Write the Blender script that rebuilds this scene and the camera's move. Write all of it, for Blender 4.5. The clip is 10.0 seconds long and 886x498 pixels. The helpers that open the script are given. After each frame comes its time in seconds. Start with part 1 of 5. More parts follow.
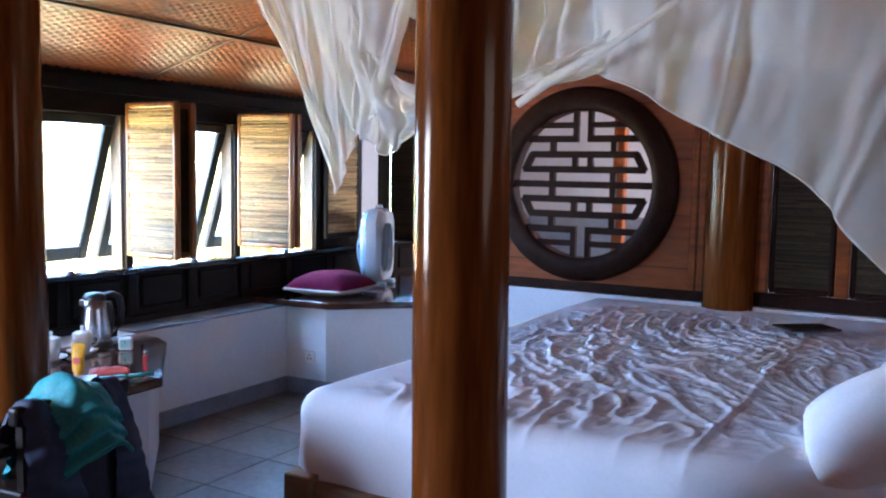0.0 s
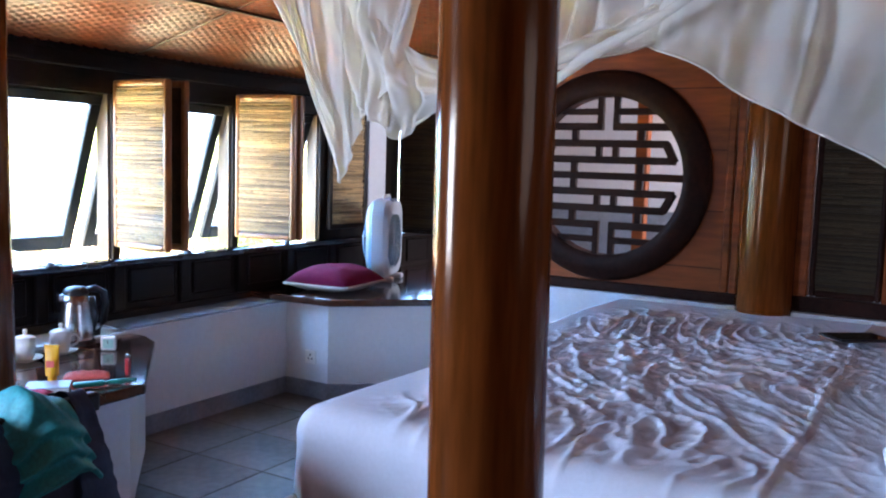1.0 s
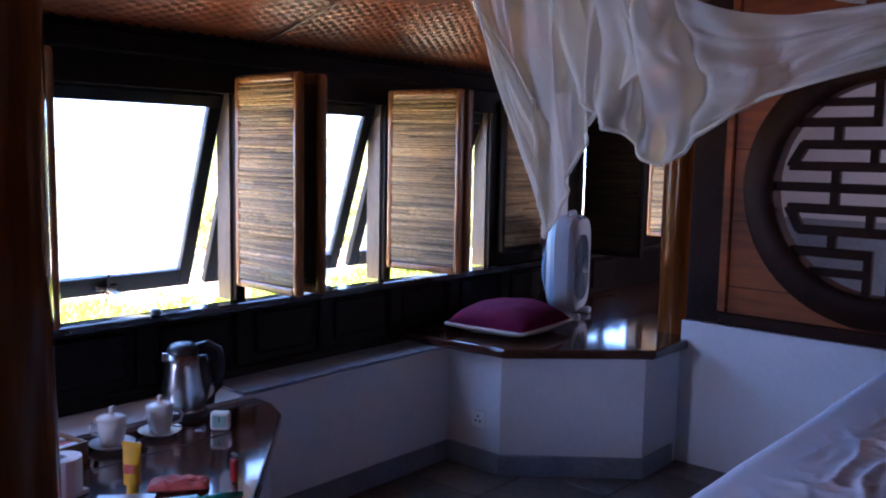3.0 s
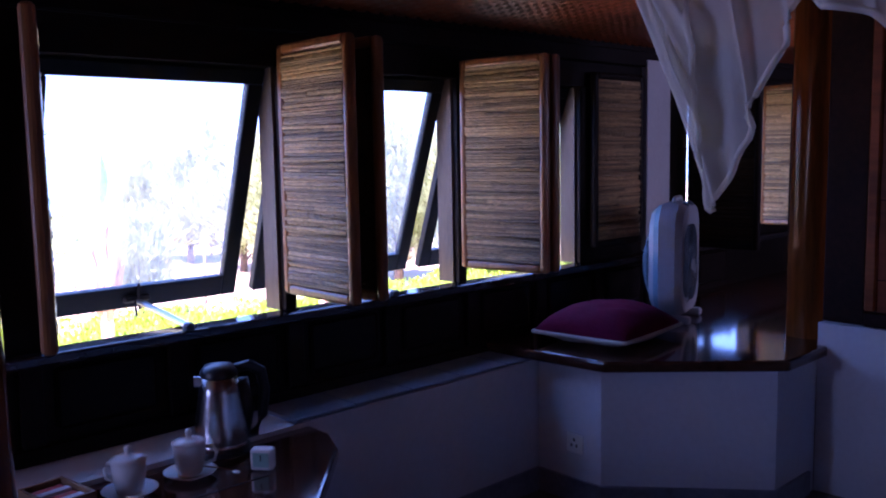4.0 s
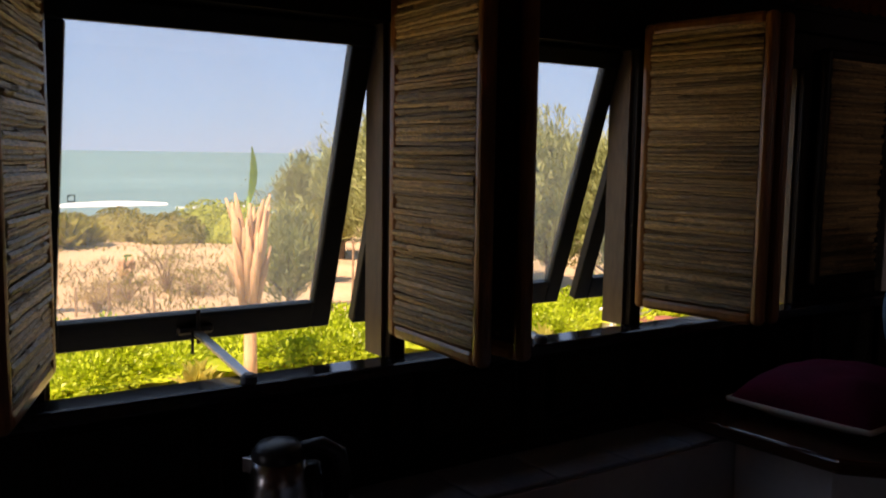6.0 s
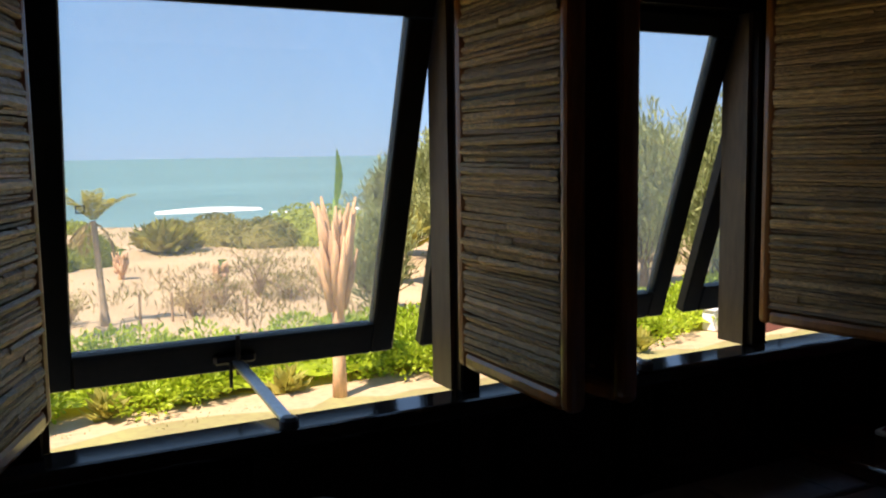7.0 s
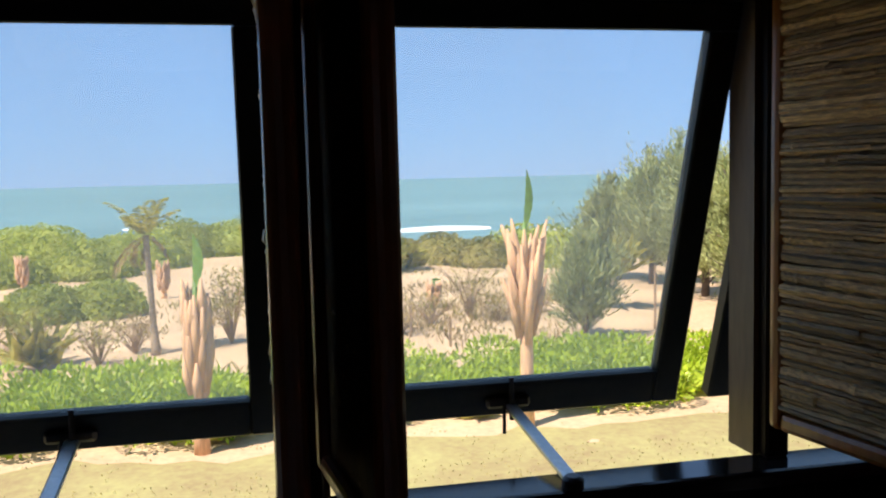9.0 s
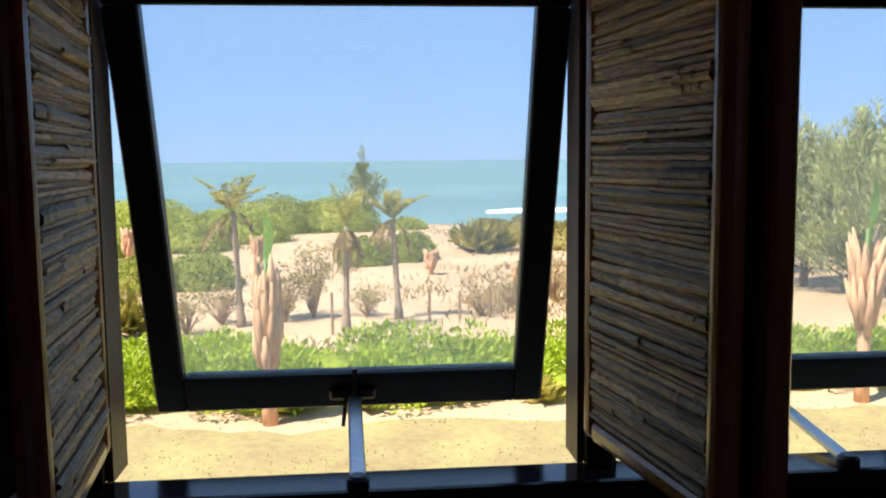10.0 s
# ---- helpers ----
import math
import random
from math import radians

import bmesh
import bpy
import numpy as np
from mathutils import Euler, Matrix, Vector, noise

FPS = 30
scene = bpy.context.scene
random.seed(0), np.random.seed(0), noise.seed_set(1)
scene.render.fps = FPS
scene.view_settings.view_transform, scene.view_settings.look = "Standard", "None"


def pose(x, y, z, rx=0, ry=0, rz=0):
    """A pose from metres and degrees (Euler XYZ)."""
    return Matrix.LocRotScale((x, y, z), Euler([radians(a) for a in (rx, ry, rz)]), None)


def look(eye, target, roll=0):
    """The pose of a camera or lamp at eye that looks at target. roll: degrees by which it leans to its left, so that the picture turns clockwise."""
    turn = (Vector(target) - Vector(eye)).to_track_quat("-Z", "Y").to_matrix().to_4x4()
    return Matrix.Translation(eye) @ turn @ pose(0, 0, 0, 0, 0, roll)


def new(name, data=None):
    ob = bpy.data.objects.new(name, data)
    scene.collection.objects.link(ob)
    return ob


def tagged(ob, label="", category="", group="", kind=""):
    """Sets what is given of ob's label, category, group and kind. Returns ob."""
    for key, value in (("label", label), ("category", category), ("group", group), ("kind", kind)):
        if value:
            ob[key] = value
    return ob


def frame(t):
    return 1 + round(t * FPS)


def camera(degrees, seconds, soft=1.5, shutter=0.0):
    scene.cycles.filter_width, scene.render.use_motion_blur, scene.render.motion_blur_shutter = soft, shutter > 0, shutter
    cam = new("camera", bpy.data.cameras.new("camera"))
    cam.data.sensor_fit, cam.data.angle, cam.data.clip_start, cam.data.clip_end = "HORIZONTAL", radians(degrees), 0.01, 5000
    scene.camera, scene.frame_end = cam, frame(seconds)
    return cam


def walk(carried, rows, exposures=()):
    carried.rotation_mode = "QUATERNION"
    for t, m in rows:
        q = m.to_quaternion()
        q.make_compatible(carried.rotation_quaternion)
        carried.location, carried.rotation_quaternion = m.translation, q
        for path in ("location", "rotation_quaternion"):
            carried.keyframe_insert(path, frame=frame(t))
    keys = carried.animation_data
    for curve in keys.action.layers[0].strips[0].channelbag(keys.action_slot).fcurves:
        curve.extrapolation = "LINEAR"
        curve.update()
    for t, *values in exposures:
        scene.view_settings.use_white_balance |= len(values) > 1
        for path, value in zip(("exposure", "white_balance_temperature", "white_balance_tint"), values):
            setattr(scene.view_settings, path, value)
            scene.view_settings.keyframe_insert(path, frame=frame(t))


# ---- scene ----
cam = camera(54.1, 10.0, soft=2.1)
PATH = [
    (0, (0.852, 0.575, 1.317), (-0.154, 2.294, 1.144), 1.0),
    (0.5, (0.73, 0.672, 1.293), (-0.266, 2.397, 1.115), 1.1),
    (1, (0.633, 0.871, 1.312), (-0.382, 2.583, 1.114), 1.8),
    (1.5, (0.399, 1.094, 1.315), (-0.663, 2.776, 1.114), 0.5),
    (2, (0.205, 1.267, 1.338), (-0.921, 2.908, 1.137), 0.3),
    (2.5, (0.07, 1.5, 1.369), (-1.213, 3.023, 1.182), 0.9),
    (2.7, (0.011, 1.585, 1.396), (-1.295, 3.086, 1.189), 1.3),
    (3.8, (-0.424, 2.006, 1.312), (-1.795, 3.444, 1.085), -1.5),
    (4, (-0.483, 2.108, 1.307), (-1.926, 3.475, 1.085), -1.0),
    (4.5, (-0.609, 2.265, 1.326), (-2.117, 3.559, 1.096), 0.5),
    (5, (-0.812, 2.4, 1.337), (-2.338, 3.675, 1.121), -0.0),
    (5.5, (-0.952, 2.547, 1.308), (-2.562, 3.714, 1.092), 0.6),
    (5.7, (-1.021, 2.593, 1.294), (-2.654, 3.728, 1.078), 1.0),
    (6.8, (-1.374, 2.83, 1.274), (-3.112, 3.795, 1.054), -1.0),
    (7, (-1.42, 2.877, 1.269), (-3.185, 3.792, 1.051), -0.9),
    (7.5, (-1.485, 3.06, 1.29), (-3.323, 3.829, 1.107), 0.2),
    (8, (-1.532, 3.233, 1.312), (-3.413, 3.882, 1.107), -0.2),
    (8.5, (-1.562, 3.489, 1.289), (-3.487, 4.001, 1.108), -1.4),
    (9, (-1.586, 3.658, 1.294), (-3.536, 4.068, 1.13), -1.4),
    (9.5, (-1.534, 3.95, 1.304), (-3.509, 4.2, 1.109), -0.7),
    (10, (-1.576, 4.157, 1.293), (-3.557, 4.333, 1.088), -0.6),
]
EXPOSURES = [(0.0, 6.1, 5950, 19), (2.0, 5.8, 6000, 22), (2.7, 4.85, 5850, 31), (4.0, 3.15, 5150, 64), (4.5, 2.05, 5800, 62), (5.0, 1.48, 8500, 52), (5.5, 1.25, 9400, 43), (6.8, 1.08, 7500, 23), (7.5, 1.05, 6900, 19), (9.0, 1.03, 6750, 20), (10.0, 1.2, 6700, 20)]
walk(cam, [(t, look(eye, target, roll)) for t, eye, target, roll in PATH], EXPOSURES)

# ---- light ----
GROUND = -2.4
world = bpy.data.worlds.new("sky")
world.use_nodes = True
scene.world = world
nt = world.node_tree
sky = nt.nodes.new("ShaderNodeTexSky")
sky.sky_type = "NISHITA"
sky.sun_disc = False
sky.sun_elevation, sky.sun_rotation = radians(58), radians(150)
sky.altitude, sky.air_density, sky.dust_density, sky.ozone_density = 0, 0.9, 0.05, 4.0
nt.nodes["Background"].inputs["Strength"].default_value = 0.070
tint = nt.nodes.new("ShaderNodeMix")
tint.data_type, tint.blend_type = "RGBA", "MULTIPLY"
tint.inputs[0].default_value = 1.0
tint.inputs[7].default_value = (0.84, 0.93, 1.12, 1)
nt.links.new(sky.outputs[0], tint.inputs[6])
haze = nt.nodes.new("ShaderNodeMix")
haze.data_type = "RGBA"
haze.inputs[0].default_value = 0.78
haze.inputs[7].default_value = (2.15, 4.3, 7.5, 1)
nt.links.new(tint.outputs[2], haze.inputs[6])
nt.links.new(haze.outputs[2], nt.nodes["Background"].inputs["Color"])
sun = new("sun", bpy.data.lights.new("sun", "SUN"))
sun.data.energy, sun.data.angle, sun.data.color = 4.9, radians(0.6), (1.0, 0.94, 0.83)
sun_dir = Vector((math.sin(radians(150)) * math.cos(radians(58)), math.cos(radians(150)) * math.cos(radians(58)), math.sin(radians(58))))
sun.matrix_world = look(sun_dir * 60, (0, 0, 0))


def fill_light(name, eye, target, sx, sy, watts, colour):
    """An added fill lamp standing for daylight from an unseen opening."""
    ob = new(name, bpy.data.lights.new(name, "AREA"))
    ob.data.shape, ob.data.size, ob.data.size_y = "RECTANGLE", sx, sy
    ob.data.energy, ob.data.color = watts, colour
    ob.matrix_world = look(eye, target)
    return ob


# No opening seen for these: lamps added to brighten bed, net and back room.
fill_light("south_fill", (-2.88, 0.62, 1.20), (0.3, 2.6, 0.7), 0.78, 0.78, 2.4, (0.60, 0.77, 1.0))
fill_light("east_fill", (3.62, 2.6, 1.55), (0.0, 2.9, 0.9), 1.6, 1.1, 0.32, (0.70, 0.80, 1.0))
fill_light("back_room_fill", (1.55, 7.2, 1.6), (-1.5, 7.2, 1.2), 1.2, 1.2, 2.6, (0.9, 0.95, 1.0))


# ---- materials ----
def mat(name, colour, rough=0.6, metal=0.0, var=0.2, scale=6.0, fine=60.0, bump=0.15, stretch=(1, 1, 1), coat=0.0, rnd=0.0, second=None, spec=0.5):
    """A surface with two scales of variation, fine relief and, for repeats, a change from object to object."""
    m = bpy.data.materials.new(name)
    m.use_nodes = True
    t, l = m.node_tree, m.node_tree.links
    b = t.nodes["Principled BSDF"]
    tc = t.nodes.new("ShaderNodeTexCoord")
    mp = t.nodes.new("ShaderNodeMapping")
    mp.inputs["Scale"].default_value = stretch
    l.new(tc.outputs["Object"], mp.inputs["Vector"])
    n1 = t.nodes.new("ShaderNodeTexNoise")
    n1.inputs["Scale"].default_value, n1.inputs["Detail"].default_value = scale, 4
    n2 = t.nodes.new("ShaderNodeTexNoise")
    n2.inputs["Scale"].default_value, n2.inputs["Detail"].default_value = fine, 3
    l.new(mp.outputs[0], n1.inputs["Vector"])
    l.new(mp.outputs[0], n2.inputs["Vector"])
    add = t.nodes.new("ShaderNodeMath")
    add.operation = "MULTIPLY_ADD"
    add.inputs[1].default_value = 0.45
    l.new(n2.outputs["Fac"], add.inputs[0])
    sc = t.nodes.new("ShaderNodeMath")
    sc.operation = "MULTIPLY"
    sc.inputs[1].default_value = 0.6
    l.new(n1.outputs["Fac"], sc.inputs[0])
    l.new(sc.outputs[0], add.inputs[2])
    ramp = t.nodes.new("ShaderNodeValToRGB")
    lo = [c * (1 - var) for c in colour]
    hi = second if second else [min(1, c * (1 + var)) for c in colour]
    ramp.color_ramp.elements[0].position, ramp.color_ramp.elements[1].position = 0.36, 0.68
    ramp.color_ramp.elements[0].color, ramp.color_ramp.elements[1].color = (*lo, 1), (*hi, 1)
    l.new(add.outputs[0], ramp.inputs["Fac"])
    out = ramp.outputs["Color"]
    if rnd:
        oi = t.nodes.new("ShaderNodeObjectInfo")
        geo = t.nodes.new("ShaderNodeNewGeometry")
        sm = t.nodes.new("ShaderNodeMath")
        sm.operation = "ADD"
        l.new(oi.outputs["Random"], sm.inputs[0])
        l.new(geo.outputs["Random Per Island"], sm.inputs[1])
        mr = t.nodes.new("ShaderNodeMapRange")
        mr.inputs["From Max"].default_value = 2.0
        mr.inputs["To Min"].default_value, mr.inputs["To Max"].default_value = 1 - rnd, 1 + rnd
        l.new(sm.outputs[0], mr.inputs["Value"])
        hs = t.nodes.new("ShaderNodeHueSaturation")
        l.new(mr.outputs[0], hs.inputs["Value"])
        l.new(out, hs.inputs["Color"])
        out = hs.outputs["Color"]
    l.new(out, b.inputs["Base Color"])
    b.inputs["Roughness"].default_value, b.inputs["Metallic"].default_value = rough, metal
    b.inputs["Specular IOR Level"].default_value = spec
    b.inputs["Coat Weight"].default_value, b.inputs["Coat Roughness"].default_value = coat, 0.12
    if bump:
        bp = t.nodes.new("ShaderNodeBump")
        bp.inputs["Strength"].default_value, bp.inputs["Distance"].default_value = bump, 0.01
        l.new(add.outputs[0], bp.inputs["Height"])
        l.new(bp.outputs[0], b.inputs["Normal"])
        if coat:
            l.new(bp.outputs[0], b.inputs["Coat Normal"])
    return m


def leafy(name, colour, second, rough=0.5, through_light=0.35):
    """Foliage: leaves differ one from another and let some light through."""
    m = mat(name, colour, rough, var=0.35, scale=1.2, fine=9, bump=0, rnd=0.45, second=second)
    t, l = m.node_tree, m.node_tree.links
    b = t.nodes["Principled BSDF"]
    src = b.inputs["Base Color"].links[0].from_socket
    tr = t.nodes.new("ShaderNodeBsdfTranslucent")
    l.new(src, tr.inputs["Color"])
    mx = t.nodes.new("ShaderNodeMixShader")
    mx.inputs[0].default_value = through_light
    l.new(b.outputs[0], mx.inputs[1])
    l.new(tr.outputs[0], mx.inputs[2])
    l.new(mx.outputs[0], t.nodes["Material Output"].inputs["Surface"])
    return m


def sheer(name, colour, see):
    """Fine netting: part open, part cloth lit from both sides."""
    m = mat(name, colour, 0.85, var=0.06, scale=3, fine=25, bump=0.0)
    t, l = m.node_tree, m.node_tree.links
    b = t.nodes["Principled BSDF"]
    tr = t.nodes.new("ShaderNodeBsdfTranslucent")
    tr.inputs["Color"].default_value = (*colour, 1)
    m1 = t.nodes.new("ShaderNodeMixShader")
    m1.inputs[0].default_value = 0.5
    l.new(b.outputs[0], m1.inputs[1])
    l.new(tr.outputs[0], m1.inputs[2])
    op = t.nodes.new("ShaderNodeBsdfTransparent")
    m2 = t.nodes.new("ShaderNodeMixShader")
    m2.inputs[0].default_value = see
    l.new(m1.outputs[0], m2.inputs[1])
    l.new(op.outputs[0], m2.inputs[2])
    l.new(m2.outputs[0], t.nodes["Material Output"].inputs["Surface"])
    return m


def pane(name):
    """Window glass with a dust film that also paints in glare haze."""
    m = bpy.data.materials.new(name)
    m.use_nodes = True
    t, l = m.node_tree, m.node_tree.links
    t.nodes.remove(t.nodes["Principled BSDF"])
    op, gl, du = t.nodes.new("ShaderNodeBsdfTransparent"), t.nodes.new("ShaderNodeBsdfGlossy"), t.nodes.new("ShaderNodeBsdfTranslucent")
    gl.inputs["Roughness"].default_value = 0.02
    op.inputs["Color"].default_value = (0.96, 0.98, 0.97, 1)
    # warm veil: sandy dust and a painted glare haze in one
    du.inputs["Color"].default_value = (0.96, 0.90, 0.76, 1)
    ns = t.nodes.new("ShaderNodeTexNoise")
    ns.inputs["Scale"].default_value, ns.inputs["Detail"].default_value = 3.0, 5
    tc = t.nodes.new("ShaderNodeTexCoord")
    l.new(tc.outputs["Object"], ns.inputs["Vector"])
    mr = t.nodes.new("ShaderNodeMapRange")
    mr.inputs["To Min"].default_value, mr.inputs["To Max"].default_value = 0.03, 0.16
    l.new(ns.outputs["Fac"], mr.inputs["Value"])
    lw = t.nodes.new("ShaderNodeLayerWeight")
    pw = t.nodes.new("ShaderNodeMath")
    pw.operation = "POWER"
    pw.inputs[1].default_value = 4.0
    l.new(lw.outputs["Facing"], pw.inputs[0])
    fr = t.nodes.new("ShaderNodeMapRange")
    fr.inputs["To Min"].default_value, fr.inputs["To Max"].default_value = 0.02, 0.5
    l.new(pw.outputs[0], fr.inputs["Value"])
    m1, m2 = t.nodes.new("ShaderNodeMixShader"), t.nodes.new("ShaderNodeMixShader")
    l.new(mr.outputs[0], m1.inputs[0])
    l.new(op.outputs[0], m1.inputs[1])
    l.new(du.outputs[0], m1.inputs[2])
    l.new(fr.outputs[0], m2.inputs[0])
    l.new(m1.outputs[0], m2.inputs[1])
    l.new(gl.outputs[0], m2.inputs[2])
    l.new(m2.outputs[0], t.nodes["Material Output"].inputs["Surface"])
    return m


PLASTER = mat("white_plaster", (0.65, 0.65, 0.67), 0.8, var=0.06, scale=2.5, fine=45, bump=0.12)
TILE = mat("grey_floor_stone", (0.105, 0.084, 0.072), 0.34, var=0.5, scale=2.2, fine=22, bump=0.05, rnd=0.10, spec=0.25)
LEDGE_TILE = mat("blue_grey_ledge_stone", (0.19, 0.205, 0.24), 0.35, var=0.25, scale=6, fine=50, bump=0.06, rnd=0.3)
GROUT = mat("grout", (0.090, 0.074, 0.064), 0.9, var=0.2, bump=0.1)
DARK_WOOD = mat("dark_stained_wood", (0.011, 0.007, 0.0055), 0.45, var=0.45, scale=3, fine=30, stretch=(1, 0.25, 1), bump=0.06, spec=0.12)
DARK_UPRIGHT = mat("dark_stained_upright", (0.012, 0.0075, 0.0055), 0.45, var=0.45, scale=3, fine=30, stretch=(1.5, 1.5, 0.15), bump=0.06, spec=0.12)
SASH = mat("black_green_sash_paint", (0.014, 0.015, 0.013), 0.4, var=0.3, scale=6, fine=60, bump=0.05, spec=0.25)
BENCH_WOOD = mat("glossy_bench_wood", (0.060, 0.020, 0.011), 0.08, var=0.45, scale=4, fine=30, stretch=(0.3, 1.6, 1), bump=0.02, coat=0.5)
RED_WOOD = mat("red_brown_panel_wood", (0.225, 0.054, 0.010), 0.45, var=0.40, scale=2.5, fine=24, stretch=(0.22, 1, 1.6), bump=0.05, spec=0.2)
RING_WOOD = mat("carved_dark_wood", (0.022, 0.0065, 0.0032), 0.6, var=0.4, scale=5, fine=40, bump=0.08, spec=0.12)
POST_WOOD = mat("varnished_log", (0.135, 0.034, 0.006), 0.15, var=0.5, scale=2.2, fine=26, stretch=(2.4, 2.4, 0.22), bump=0.02, spec=0.22)
POST_WOOD.node_tree.nodes["Principled BSDF"].inputs["Specular Tint"].default_value = (1.0, 0.70, 0.42, 1)
HONEY = mat("honey_shutter_wood", (0.29, 0.112, 0.030), 0.30, var=0.35, scale=6, fine=40, stretch=(1.5, 1.5, 0.3), bump=0.05, coat=0.3)
REED = mat("split_reed", (0.43, 0.275, 0.118), 0.45, var=0.7, scale=5, fine=50, stretch=(2, 1, 1), bump=0.3, rnd=0.9)
# Darker copy of split_reed: shade on screens and one shutter put into colour.
REED_DARK = mat("shade_toned_reed", (0.055, 0.036, 0.018), 0.62, var=0.6, scale=7, fine=50, stretch=(2, 1, 1), bump=0.3, rnd=0.7, spec=0.2)
WEAVE = mat("woven_bamboo_mat", (0.275, 0.064, 0.019), 0.42, var=0.4, scale=2.0, fine=30, bump=0.08, rnd=0.35, coat=0.03)
BATTEN = mat("ceiling_batten", (0.10, 0.045, 0.022), 0.45, var=0.3, stretch=(1, 0.3, 1))
SHEET = mat("crumpled_white_sheet", (0.70, 0.74, 0.82), 0.85, var=0.05, scale=4, fine=80, bump=0.1)
PILLOW = mat("white_pillow_cotton", (0.82, 0.82, 0.83), 0.85, var=0.05, scale=6, fine=90, bump=0.15)
BEDWOOD = mat("bed_frame_wood", (0.18, 0.10, 0.045), 0.45, var=0.35, scale=3, fine=30, stretch=(0.3, 1, 1.6), bump=0.06)
NET = sheer("mosquito_netting", (0.95, 0.91, 0.82), 0.34)
GLASS = pane("window_glass")
JAMB = mat("weathered_jamb_wood", (0.105, 0.070, 0.042), 0.5, var=0.3, stretch=(1.5, 1.5, 0.3), bump=0.08)
SILL_WOOD = mat("glossy_dark_sill", (0.022, 0.016, 0.014), 0.14, var=0.4, scale=3, fine=30, stretch=(1, 0.25, 1), bump=0.03)
IRON = mat("dark_iron", (0.06, 0.06, 0.065), 0.4, metal=0.8, var=0.3, fine=80, bump=0.1)
ALU = mat("dull_aluminium", (0.55, 0.56, 0.58), 0.35, metal=0.9, var=0.15, fine=80, bump=0.04)
STEEL = mat("brushed_steel", (0.46, 0.45, 0.45), 0.26, metal=1.0, var=0.12, scale=4, fine=90, stretch=(1, 1, 0.1), bump=0.02)
BLACK = mat("black_plastic", (0.018, 0.018, 0.020), 0.35, var=0.2, bump=0.03)
CERAMIC = mat("white_glazed_ceramic", (0.78, 0.77, 0.74), 0.15, var=0.04, bump=0.0)
MAGENTA = mat("magenta_cushion_cloth", (0.125, 0.004, 0.030), 0.9, var=0.25, scale=8, fine=160, bump=0.2, spec=0.15)
PIPING = mat("cream_cushion_cloth", (0.55, 0.50, 0.43), 0.8, var=0.1, fine=120, bump=0.15)
FAN_WHITE = mat("fan_white_plastic", (0.44, 0.47, 0.51), 0.35, var=0.05, bump=0.02)
FAN_BLUE = mat("fan_pale_blue_plastic", (0.20, 0.33, 0.42), 0.35, var=0.1, bump=0.02)
FAN_GREY = mat("fan_grey_blades", (0.12, 0.16, 0.20), 0.4, var=0.15, bump=0.02)
TEAL = mat("teal_jacket_cloth", (0.010, 0.25, 0.27), 0.6, var=0.35, scale=9, fine=90, bump=0.3)
NAVY = mat("navy_jacket_cloth", (0.012, 0.022, 0.055), 0.65, var=0.3, scale=9, fine=90, bump=0.3)
PINK = mat("pink_cloth", (0.50, 0.02, 0.10), 0.7, var=0.25, scale=9, fine=90, bump=0.25)
CORAL = mat("coral_pouch_cloth", (0.60, 0.10, 0.075), 0.65, var=0.2, scale=12, fine=110, bump=0.2)
YELLOW = mat("yellow_tube_plastic", (0.72, 0.36, 0.012), 0.35, var=0.1, bump=0.02)
RED = mat("red_plastic", (0.34, 0.02, 0.02), 0.3, var=0.15, bump=0.02)
GREEN = mat("green_comb_plastic", (0.008, 0.20, 0.15), 0.3, var=0.15, bump=0.02)
PAPER = mat("white_paper", (0.72, 0.72, 0.73), 0.75, var=0.04, bump=0.05)
CARTON = mat("brown_box_board", (0.27, 0.15, 0.07), 0.6, var=0.2, bump=0.05)
SCREEN = mat("black_tablet_glass", (0.006, 0.006, 0.008), 0.12, var=0.1, bump=0.0)
SAND = mat("pale_beach_sand", (0.43, 0.295, 0.165), 0.95, var=0.14, scale=0.35, fine=9, bump=0.3, second=(0.52, 0.375, 0.225))
LAWN = mat("dry_lawn_soil", (0.275, 0.205, 0.090), 0.95, var=0.22, scale=0.8, fine=9, bump=0.3, second=(0.30, 0.280, 0.105))
SEA = mat("green_blue_sea", (0.095, 0.195, 0.21), 0.55, var=0.18, scale=0.02, fine=0.4, bump=0.25, stretch=(1, 0.25, 1), second=(0.135, 0.25, 0.262), spec=0.2)
FOAM = mat("white_surf", (0.82, 0.84, 0.84), 0.9, var=0.08, scale=0.6, fine=4, bump=0.4)
WHITEWASH = mat("white_masonry", (0.75, 0.75, 0.73), 0.85, var=0.1, scale=2, fine=20, bump=0.2)
BRICK_RED = mat("red_brick_masonry", (0.26, 0.09, 0.06), 0.9, var=0.3, scale=5, fine=20, bump=0.3)
TRUNK = mat("grey_palm_trunk", (0.33, 0.25, 0.17), 0.9, var=0.3, scale=3, fine=18, stretch=(1, 1, 4), bump=0.6)
SHEATH = mat("pink_brown_leaf_sheath", (0.58, 0.345, 0.19), 0.8, var=0.3, scale=4, fine=25, stretch=(3, 3, 0.4), bump=0.4, rnd=0.3)
BARK = mat("casuarina_bark", (0.13, 0.10, 0.08), 0.9, var=0.35, fine=20, bump=0.6)
TWIG = mat("dry_twig", (0.30, 0.20, 0.12), 0.9, var=0.3, bump=0.2, rnd=0.2)
HEDGE = leafy("bright_hedge_leaf", (0.28, 0.40, 0.012), (0.47, 0.58, 0.040), 0.45, 0.4)
NEEDLE = leafy("casuarina_needle", (0.37, 0.42, 0.17), (0.53, 0.57, 0.25), 0.8, 0.45)
BUSH = leafy("dense_bush_leaf", (0.32, 0.39, 0.06), (0.47, 0.51, 0.10), 0.8, 0.45)
